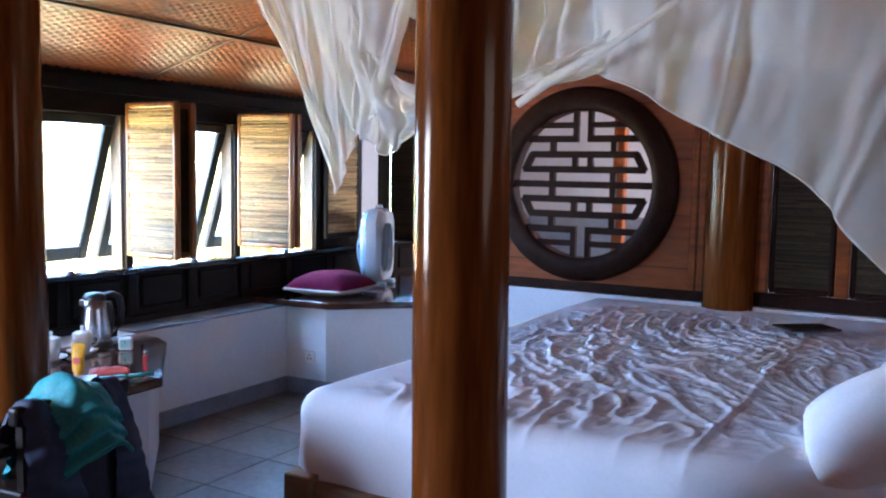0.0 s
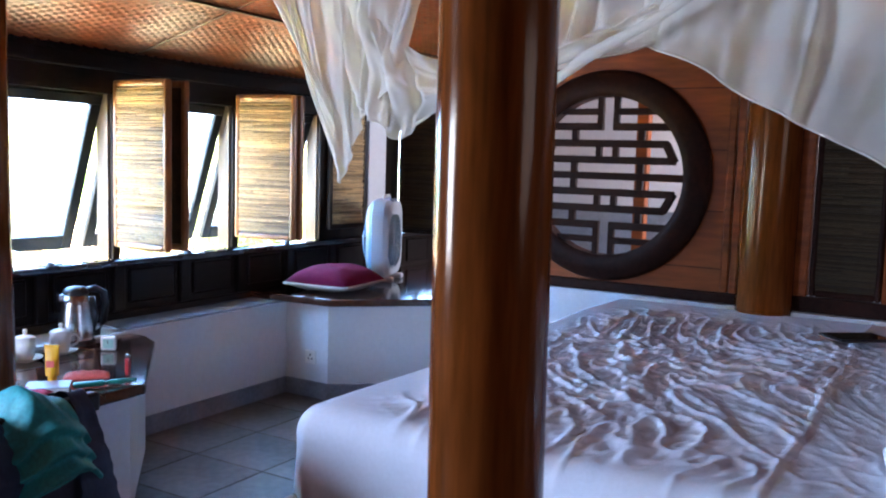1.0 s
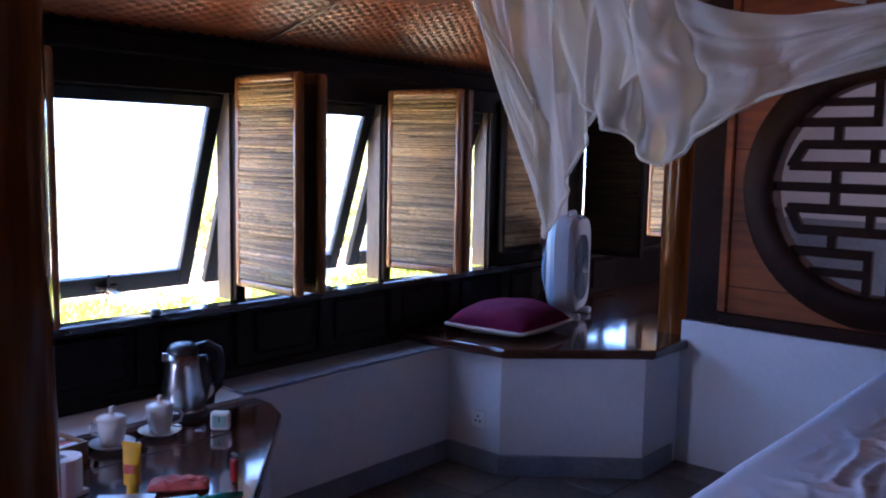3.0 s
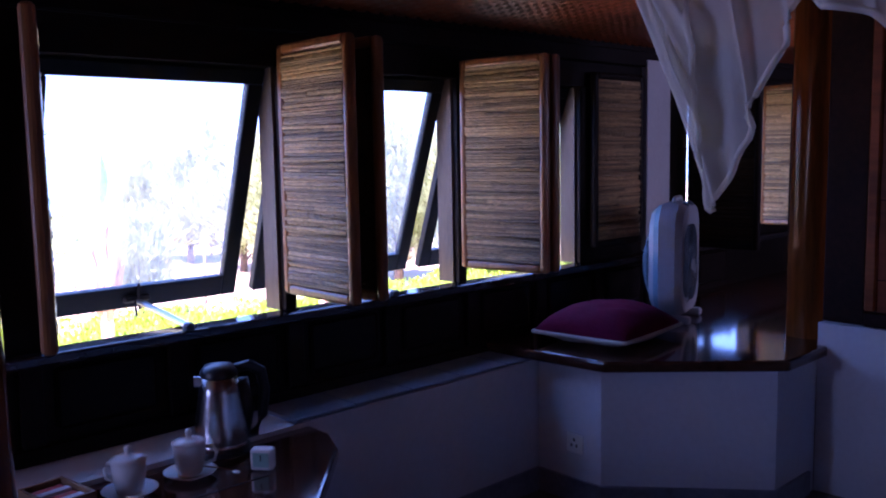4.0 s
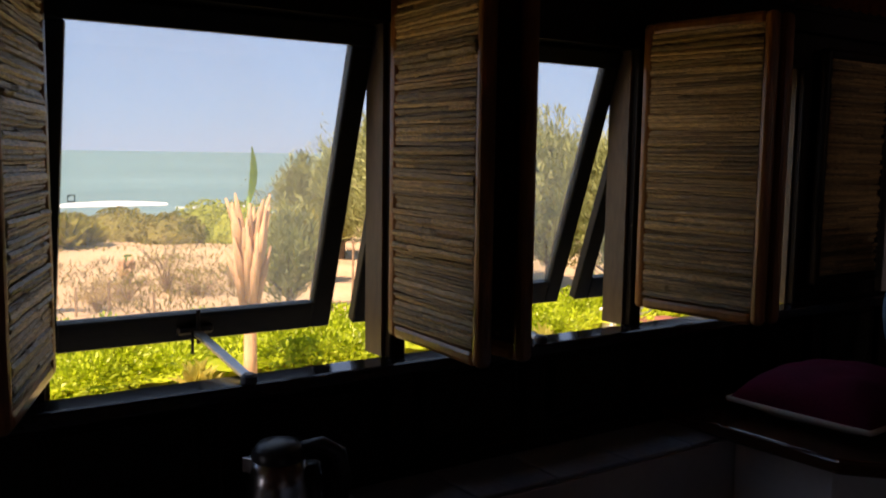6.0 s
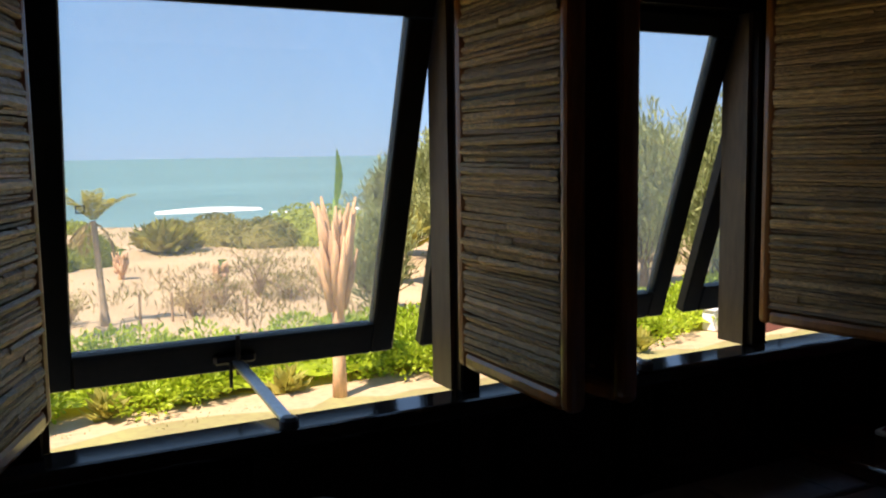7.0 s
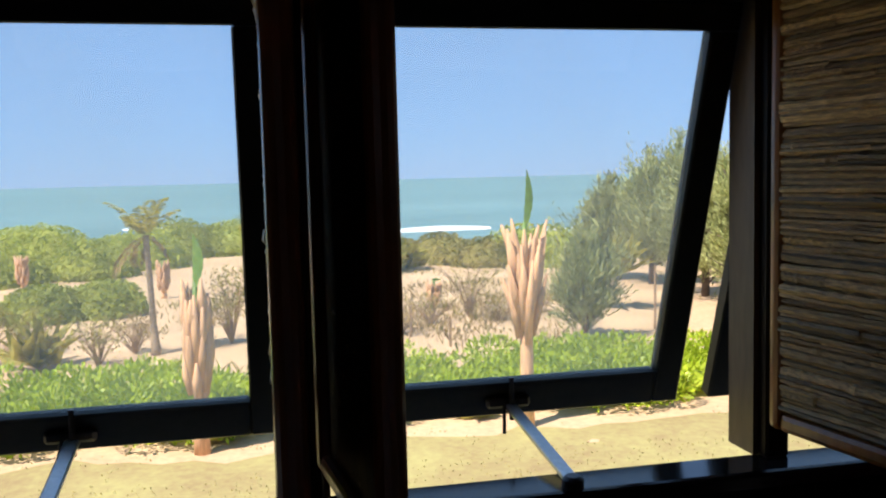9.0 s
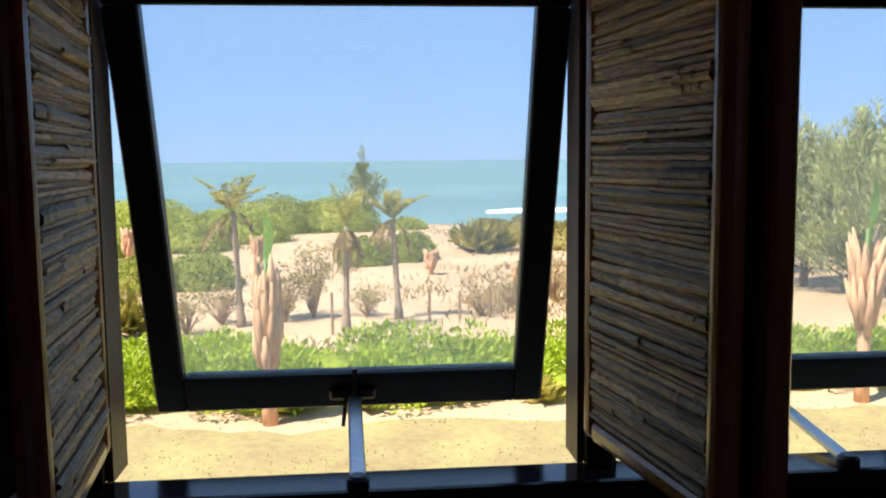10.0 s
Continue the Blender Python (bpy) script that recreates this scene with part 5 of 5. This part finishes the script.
def box_fan(m):
    """An upright box fan: rounded body, rear wire guard, dial, grille and blades, on two feet."""
    t = thing("box_fan", m, "white and pale blue upright box fan standing on the bench", "fan")
    def rounded(w, h, r, n=8):
        out = []
        for cx, cz, a0 in ((w / 2 - r, h - r, 0), (-w / 2 + r, h - r, 90), (-w / 2 + r, r, 180), (w / 2 - r, r, 270)):
            for k in range(n + 1):
                a = radians(a0 + 90 * k / n)
                out.append((cx + r * math.cos(a), cz + r * math.sin(a)))
        return out
    def shell(y0, y1, w0, w1, h0, h1, lift, hole=0.0):
        bm = bmesh.new()
        a = [bm.verts.new((x, y0, z + lift)) for x, z in rounded(w0, h0, 0.11)]
        b = [bm.verts.new((x, y1, z + lift + (h0 - h1) / 2)) for x, z in rounded(w1, h1, 0.11)]
        n = len(a)
        for i in range(n):
            bm.faces.new((a[i], a[(i + 1) % n], b[(i + 1) % n], b[i]))
        if hole:
            cz = lift + h0 / 2 - 0.02
            for ring, yy in ((a, y0), (b, y1)):
                c = []
                for v in ring:
                    d = Vector((v.co.x, 0, v.co.z - cz)).normalized() * hole
                    c.append(bm.verts.new((d.x, yy, cz + d.z)))
                for i in range(n):
                    bm.faces.new((ring[i], ring[(i + 1) % n], c[(i + 1) % n], c[i]))
        else:
            bm.faces.new(a)
            bm.faces.new(b)
        bmesh.ops.recalc_face_normals(bm, faces=bm.faces)
        return bm
    H = 0.50
    part("body", shell(-0.035, 0.035, 0.40, 0.415, H, H + 0.01, 0.03, 0.182), FAN_WHITE, t, "white plastic body", smooth=False)
    part("front_bezel", shell(-0.062, -0.0355, 0.37, 0.40, H - 0.03, H, 0.045, 0.182), FAN_WHITE, t, "white front bezel")
    part("blue_band", shell(0.0355, 0.060, 0.405, 0.385, H, H - 0.02, 0.032, 0.182), FAN_BLUE, t, "pale blue band")
    part("rear_shell", shell(0.0605, 0.085, 0.375, 0.345, H - 0.03, H - 0.06, 0.048, 0.182), FAN_WHITE, t)
    cz = 0.03 + H / 2 - 0.02
    for k in range(9):
        r = 0.03 + 0.0185 * k
        bm = bmesh.new()
        tube(bm, [(r * math.cos(2 * math.pi * i / 28), 0.088 + 0.055 * (1 - (r / 0.19) ** 2), cz + r * math.sin(2 * math.pi * i / 28)) for i in range(29)], 0.0028, 4, cap=False)
        part("rear_guard_ring", bm, FAN_BLUE, t)
        bm = bmesh.new()
        tube(bm, [(r * math.cos(2 * math.pi * i / 28), -0.058, cz + r * math.sin(2 * math.pi * i / 28)) for i in range(29)], 0.0022, 4, cap=False)
        part("front_grille_ring", bm, FAN_GREY, t)
    for k in range(18):
        a = 2 * math.pi * k / 18
        bm = bmesh.new()
        tube(bm, [(0.02 * math.cos(a), 0.142, cz + 0.02 * math.sin(a)), (0.1 * math.cos(a), 0.125, cz + 0.1 * math.sin(a)), (0.184 * math.cos(a), 0.088, cz + 0.184 * math.sin(a))], 0.0025, 4)
        part("rear_guard_spoke", bm, FAN_BLUE, t)
    for k in range(5):
        bm = bmesh.new()
        box(bm, 0.02, 0.15, -0.002, 0.002, -0.045, 0.045, bevel=0.0015)
        bmesh.ops.transform(bm, matrix=Matrix.Translation((0, 0.01, cz)) @ Matrix.Rotation(2 * math.pi * k / 5, 4, "Y") @ Matrix.Rotation(radians(24), 4, "X"), verts=bm.verts)
        part("blade", bm, FAN_GREY, t, "grey blue blade")
    part("hub", lathe(bmesh.new(), [(0, -0.02), (0.028, -0.016), (0.03, 0.02), (0, 0.02)], 16, Matrix.Translation((0, 0, cz)) @ Matrix.Rotation(radians(90), 4, "X")), FAN_GREY, t)
    part("handle", tube(bmesh.new(), [(-0.07, 0.0, H + 0.034), (-0.05, 0, H + 0.052), (0.05, 0, H + 0.052), (0.07, 0, H + 0.034)], 0.011, 10), FAN_WHITE, t, smooth=True)
    for x in (-0.045, 0.045):
        part("dial", lathe(bmesh.new(), [(0, 0), (0.017, 0), (0.015, 0.012), (0, 0.013)], 14, Matrix.Translation((x, -0.045, H + 0.022)) @ Matrix.Rotation(radians(35), 4, "X")), FAN_GREY, t, "dark dial")
    for x in (-0.12, 0.12):
        part("foot", one_box(x - 0.025, x + 0.025, -0.09, 0.11, 0.0, 0.034, bevel=0.012, seg=2), FAN_WHITE, t)
    return t


box_fan(pose(-2.60, 5.58, BENCH_TOP + 0.001, 0, 0, 109))

def kettle(m):
    t = thing("electric_kettle", m, "brushed steel electric kettle with a black handle on the desk", "kettle")
    part("base_plate", lathe(bmesh.new(), [(0, 0), (0.082, 0), (0.082, 0.014), (0.074, 0.022), (0, 0.022)], 28), BLACK, t, smooth=False)
    body = part("body", lathe(bmesh.new(), [(0, 0.023), (0.074, 0.023), (0.077, 0.035), (0.072, 0.10), (0.060, 0.175), (0.052, 0.225), (0.0, 0.226)], 32), STEEL, t, "brushed steel body", smooth=True)
    part("lid", lathe(bmesh.new(), [(0.054, 0.222), (0.053, 0.236), (0.040, 0.252), (0.012, 0.258), (0, 0.258)], 28), BLACK, t, "black lid", smooth=True)
    part("spout", prism(bmesh.new(), [(-0.072, 0), (-0.040, 0.022), (-0.040, -0.022)], 0.196, 0.2255, bevel=0.002), STEEL, t)
    part("handle", tube(bmesh.new(), [(0.045, 0, 0.238), (0.085, 0, 0.243), (0.120, 0, 0.222), (0.130, 0, 0.17), (0.120, 0, 0.09), (0.096, 0, 0.04), (0.070, 0, 0.035)], [0.013, 0.016, 0.017, 0.016, 0.015, 0.014, 0.012], 10), BLACK, t, "black curved handle", smooth=True)
    part("back_shell", tube(bmesh.new(), [(0.060, 0, 0.045), (0.072, 0, 0.12), (0.062, 0, 0.205)], [0.022, 0.026, 0.020], 10), BLACK, t, "black plastic back of the kettle", smooth=True)
    part("water_gauge", one_box(0.058, 0.078, -0.012, 0.012, 0.05, 0.19, bevel=0.004), BLACK, t)
    return t


kettle(pose(-2.695, 3.31, DESK_TOP + 0.001, 0, 0, 70))

def lidded_cup(m, turn):
    t = thing("lidded_cup", m, "white ceramic cup with a knobbed lid on a saucer", "cup", "tea cups")
    part("saucer", lathe(bmesh.new(), [(0, 0), (0.035, 0), (0.062, 0.012), (0.070, 0.018), (0.066, 0.018), (0.034, 0.006), (0, 0.006)], 30), CERAMIC, t, smooth=True)
    part("cup", lathe(bmesh.new(), [(0, 0.007), (0.028, 0.007), (0.033, 0.014), (0.041, 0.055), (0.043, 0.092), (0.040, 0.092), (0.038, 0.055), (0, 0.02)], 30), CERAMIC, t, smooth=True)
    part("lid", lathe(bmesh.new(), [(0.045, 0.0925), (0.045, 0.096), (0.030, 0.104), (0.008, 0.108), (0.0075, 0.114), (0.0095, 0.124), (0.006, 0.130), (0, 0.131)], 30), CERAMIC, t, smooth=True)
    c, s = math.cos(turn), math.sin(turn)
    pts = [(0.040, 0.078), (0.060, 0.080), (0.070, 0.062), (0.064, 0.040), (0.036, 0.030)]
    part("handle", tube(bmesh.new(), [(r * c, r * s, z) for r, z in pts], 0.005, 8), CERAMIC, t, smooth=True)
    return t


lidded_cup(pose(-2.571, 3.146, DESK_TOP + 0.001), radians(60))
lidded_cup(pose(-2.562, 2.977, DESK_TOP + 0.001), radians(215))
spoon = thing("teaspoon", pose(-2.525, 3.19, DESK_TOP + 0.019, 0, 8, 40), "small steel teaspoon lying on a saucer", "spoon")
part("stem", tube(bmesh.new(), [(-0.05, 0, 0.004), (0.02, 0, 0.008), (0.05, 0, 0.006)], [0.003, 0.002, 0.003], 6), STEEL, spoon)
part("bowl", lathe(bmesh.new(), [(0, -0.003), (0.012, 0), (0, 0.003)], 12, Matrix.Translation((0.06, 0, 0.006))), STEEL, spoon)

clock = thing("alarm_clock", pose(-2.475, 3.31, DESK_TOP + 0.001, 0, 0, 40), "small white square alarm clock with a green face", "clock")
part("case", one_box(-0.032, 0.032, -0.018, 0.018, 0, 0.062, bevel=0.010, seg=3), CERAMIC, clock)
part("face", one_box(-0.022, 0.022, -0.0205, -0.0185, 0.012, 0.052, bevel=0.0008), mat("clock_green", (0.30, 0.50, 0.44), 0.4, var=0.1, bump=0), clock, "pale green face")
part("hand", one_box(-0.0015, 0.0015, -0.0225, -0.021, 0.03, 0.047), BLACK, clock)

tube_y = thing("cream_tube", pose(-2.187, 2.836, DESK_TOP + 0.001, 0, 0, 30), "yellow plastic cream tube standing on its cap", "tube")
part("cap", lathe(bmesh.new(), [(0, 0), (0.016, 0), (0.015, 0.028), (0, 0.028)], 16), YELLOW, tube_y)
def tube_fn(u, v):
    a = 2 * math.pi * u
    return (0.024 * math.cos(a) * (1 + 0.15 * v), 0.019 * math.sin(a) * (1 - 0.93 * v), 0.028 + 0.105 * v)
sheet_mesh("body", tube_fn, 24, 10, YELLOW, tube_y)
part("band", one_box(-0.015, 0.015, -0.0168, -0.0158, 0.06, 0.085), CORAL, tube_y)
part("crimp", one_box(-0.028, 0.028, -0.002, 0.002, 0.131, 0.142), YELLOW, tube_y)

red = thing("lighter", pose(-2.06, 3.07, DESK_TOP + 0.001), "red lighter standing upright on the desk edge", "lighter")
part("body", one_box(-0.011, 0.011, -0.008, 0.008, 0, 0.068, bevel=0.006, seg=2), RED, red)
part("head", one_box(-0.010, 0.010, -0.007, 0.007, 0.0685, 0.084, bevel=0.003), STEEL, red)

pillow("pouch", pose(-2.13, 2.94, DESK_TOP + 0.002, 0, 0, 52), 0.17, 0.085, 0.040, CORAL, "soft coral red pouch lying on the desk", "pouch", seed=4)
comb = thing("hair_brush", pose(-2.00, 2.92, DESK_TOP + 0.002, 0, 0, 62), "green and navy plastic hair brush on the desk", "brush")
part("handle", tube(bmesh.new(), [(0.0, 0, 0.011), (0.06, 0, 0.012), (0.11, 0, 0.011)], [0.008, 0.011, 0.008], 8), GREEN, comb, smooth=True)
part("head", one_box(-0.11, 0.0, -0.018, 0.018, 0.003, 0.021, bevel=0.007, seg=2), GREEN, comb)
book = thing("notebook", pose(-2.10, 2.76, DESK_TOP + 0.002, 0, 0, 48), "dark blue notebook with a pale cover on the desk", "notebook")
part("pages", one_box(-0.07, 0.07, -0.05, 0.05, 0.002, 0.018), PAPER, book)
part("cover", one_box(-0.073, 0.073, -0.053, 0.053, 0.0185, 0.022, bevel=0.001), mat("pale_blue_cover", (0.34, 0.42, 0.52), 0.3, var=0.1, bump=0), book)
part("spine", one_box(-0.076, -0.0735, -0.053, 0.053, 0.0, 0.022), NAVY, book)
pillow("folded_cloth", pose(-2.13, 2.62, DESK_TOP + 0.002, 0, 0, 20), 0.26, 0.20, 0.035, PINK, "dark red folded cloth on the desk edge", "cloth", seed=9)
sheetp = thing("paper_stack", pose(-2.36, 2.66, DESK_TOP + 0.002, 0, 0, 15), "white papers beside the post on the desk", "paper")
part("stack", one_box(-0.11, 0.11, -0.075, 0.075, 0, 0.012, bevel=0.001), PAPER, sheetp)
roll = thing("paper_roll", pose(-2.30, 2.70, DESK_TOP + 0.0135), "white paper roll standing on the desk", "paper roll")
part("roll", lathe(bmesh.new(), [(0.018, 0), (0.05, 0), (0.05, 0.095), (0.018, 0.095), (0.018, 0)], 24), PAPER, roll, smooth=False)
tea = thing("tea_box", pose(-2.56, 2.80, DESK_TOP + 0.001, 0, 0, 8), "open brown wooden tea box on the desk", "box")
for nm, b in (("side", one_box(-0.08, 0.08, -0.055, -0.047, 0, 0.065)), ("side", one_box(-0.08, 0.08, 0.047, 0.055, 0, 0.065)), ("end", one_box(-0.08, -0.072, -0.0465, 0.0465, 0, 0.065)), ("end", one_box(0.072, 0.08, -0.0465, 0.0465, 0, 0.065)), ("bottom", one_box(-0.0715, 0.0715, -0.0465, 0.0465, 0, 0.006))):
    part(nm, b, CARTON, tea)
for k in range(4):
    part("sachet", one_box(-0.06 + 0.032 * k, -0.036 + 0.032 * k, -0.04, 0.04, 0.0065, 0.055 + 0.004 * (k % 2), bevel=0.002), PAPER if k % 2 else CORAL, tea)

# socket on the bench base
sock = thing("wall_socket", pose(-2.51, 4.719, 0.175), "white three-pin wall socket on the bench base", "socket")
part("plate", one_box(-0.04, 0.04, -0.008, 0, -0.04, 0.04, bevel=0.003), CERAMIC, sock)
for x, z in ((-0.012, -0.008), (0.012, -0.008), (0, 0.014)):
    part("slot", one_box(x - 0.004, x + 0.004, -0.0095, -0.0082, z - 0.006, z + 0.006), BLACK, sock)

# ---- chair with clothes over its back ----
chair = thing("chair", pose(-1.36, 2.20, 0.04, 0, 0, 6), "dark wooden chair drawn up to the desk", "chair")
for x, y, h in ((0.0, -0.17, 0.60), (0.0, 0.17, 0.60), (-0.40, -0.17, 0.34), (-0.40, 0.17, 0.34)):
    part("leg", one_box(x - 0.018, x + 0.018, y - 0.018, y + 0.018, FLOOR - 0.04, h, bevel=0.005), DARK_UPRIGHT, chair)
part("seat", one_box(-0.42, 0.02, -0.20, 0.20, 0.341, 0.375, bevel=0.010, seg=2), DARK_WOOD, chair)
part("top_rail", one_box(-0.02, 0.02, -0.21, 0.21, 0.56, 0.615, bevel=0.010, seg=2), DARK_WOOD, chair)
part("back_slat", one_box(-0.012, 0.012, -0.15, 0.15, 0.46, 0.50, bevel=0.005), DARK_WOOD, chair)
part("armrest", one_box(-0.38, 0.0, -0.25, -0.20, 0.48, 0.51, bevel=0.008), DARK_WOOD, chair)

jacket = thing("jacket", pose(-1.36, 2.20, 0.66, 0, 0, 6), "teal and navy jacket hung over the chair back", "jacket")


def drape(y0, y1, front, back, seed, puff=0.02, widen=0.05, lift=0.0, bulge=0.0):
    """Cloth over the rail: down the near side by front, down the far side by back."""
    def fn(u, v):
        s = -back + (front + back) * v
        y = y0 + (y1 - y0) * u
        r = 0.036 + lift
        wob = puff * smooth_noise(y * 9, s * 5, seed) + 0.012 * smooth_noise(y * 26, s * 22, seed + 2)
        if abs(s) < r * 1.5:
            a = s / r
            x, z = (r + wob) * math.sin(a), (r + wob) * math.cos(a) - r + 0.012 + lift
        else:
            sg = 1 if s > 0 else -1
            d = abs(s) - r * 1.5
            x, z = sg * (r + 0.012 + wob + 0.30 * d - 0.35 * d * d + (0.013 if lift else 0.003) * math.sin(s * 125 + 5 * smooth_noise(y * 5, s * 4, seed) + seed) + 0.006 * math.sin(y * 30 + seed) * min(1, d * 6)), 0.012 + lift - r - d * (1 - 0.06 * math.sin(y * 17))
        x += bulge * math.sin(math.pi * u) * min(1.0, abs(s) * 8) * (1 if s > 0 else -1)
        z -= bulge * 1.1 * (2 * u - 1) ** 2 - 0.35 * bulge * smooth_noise(u * 4, s * 9, seed + 8)
        yy = y + widen * max(0, abs(s) - 0.05) * (2 * u - 1) + 0.005 * smooth_noise(s * 6, y * 6, seed + 5)
        return (x, yy, z)
    return fn


sheet_mesh("teal_back", drape(-0.125, 0.105, 0.23, 0.28, 1, puff=0.030, widen=0.10, lift=0.030, bulge=0.055), 50, 130, TEAL, jacket, "crumpled teal quilted cloth")
sheet_mesh("navy_side", drape(-0.20, -0.095, 0.40, 0.2, 3, puff=0.018, widen=0.25, bulge=0.03), 30, 60, NAVY, jacket, "navy cloth side")
sheet_mesh("sleeve", drape(0.10, 0.155, 0.45, 0.34, 5, puff=0.012, widen=0.15), 20, 60, NAVY, jacket, "dark hanging sleeve")
# dark sheet put in for the shade of the hollow under the teal
sheet_mesh("hollow_shade", lambda u, v: (0.055 + 0.05 * v + 0.01 * math.sin(u * 12), -0.16 + 0.34 * u, -0.17 - 0.30 * v), 20, 14, NAVY, jacket, "navy sheet put in as the shade of the hollow below")
sheet_mesh("pink_lining", lambda u, v: (0.05 + 0.05 * v + 0.015 * math.sin(u * 9), -0.24 + 0.13 * u + 0.02 * v, -0.24 - 0.22 * v), 14, 14, PINK, jacket, "bright pink lining")
for k in range(3):
    part("buckle", tube(bmesh.new(), [(0.062 + 0.012 * k, -0.185 + 0.012 * math.cos(a), -0.10 - 0.05 * k + 0.012 * math.sin(a)) for a in [2 * math.pi * i / 12 for i in range(13)]], 0.003, 5), STEEL, jacket, "small steel ring")

# ---- floor and ledge tiles, one by one ----
def tile_mesh(name, sx, sy, sz, material):
    return mesh_of(name, one_box(-sx / 2, sx / 2, -sy / 2, sy / 2, -sz, 0, bevel=0.003), material)


floor_ob = bpy.data.objects["floor"]
FT = tile_mesh("floor_tile", 0.395, 0.395, 0.008, TILE)
rng = random.Random(2)
for i in range(14):
    for j in range(17):
        x, y = -2.50 + 0.40 * i, -0.95 + 0.40 * j
        if x < 2.6 and y < 5.5:
            shared("floor_tile", FT, floor_ob, pose(x, y, FLOOR + rng.uniform(-0.0006, 0.0006) + 0.001))
LT = tile_mesh("ledge_tile", 0.205, 0.242, 0.012, LEDGE_TILE)
for k in range(5):
    shared("ledge_tile", LT, wall, pose(-2.807, 3.685 + 0.246 * k, 0.488))
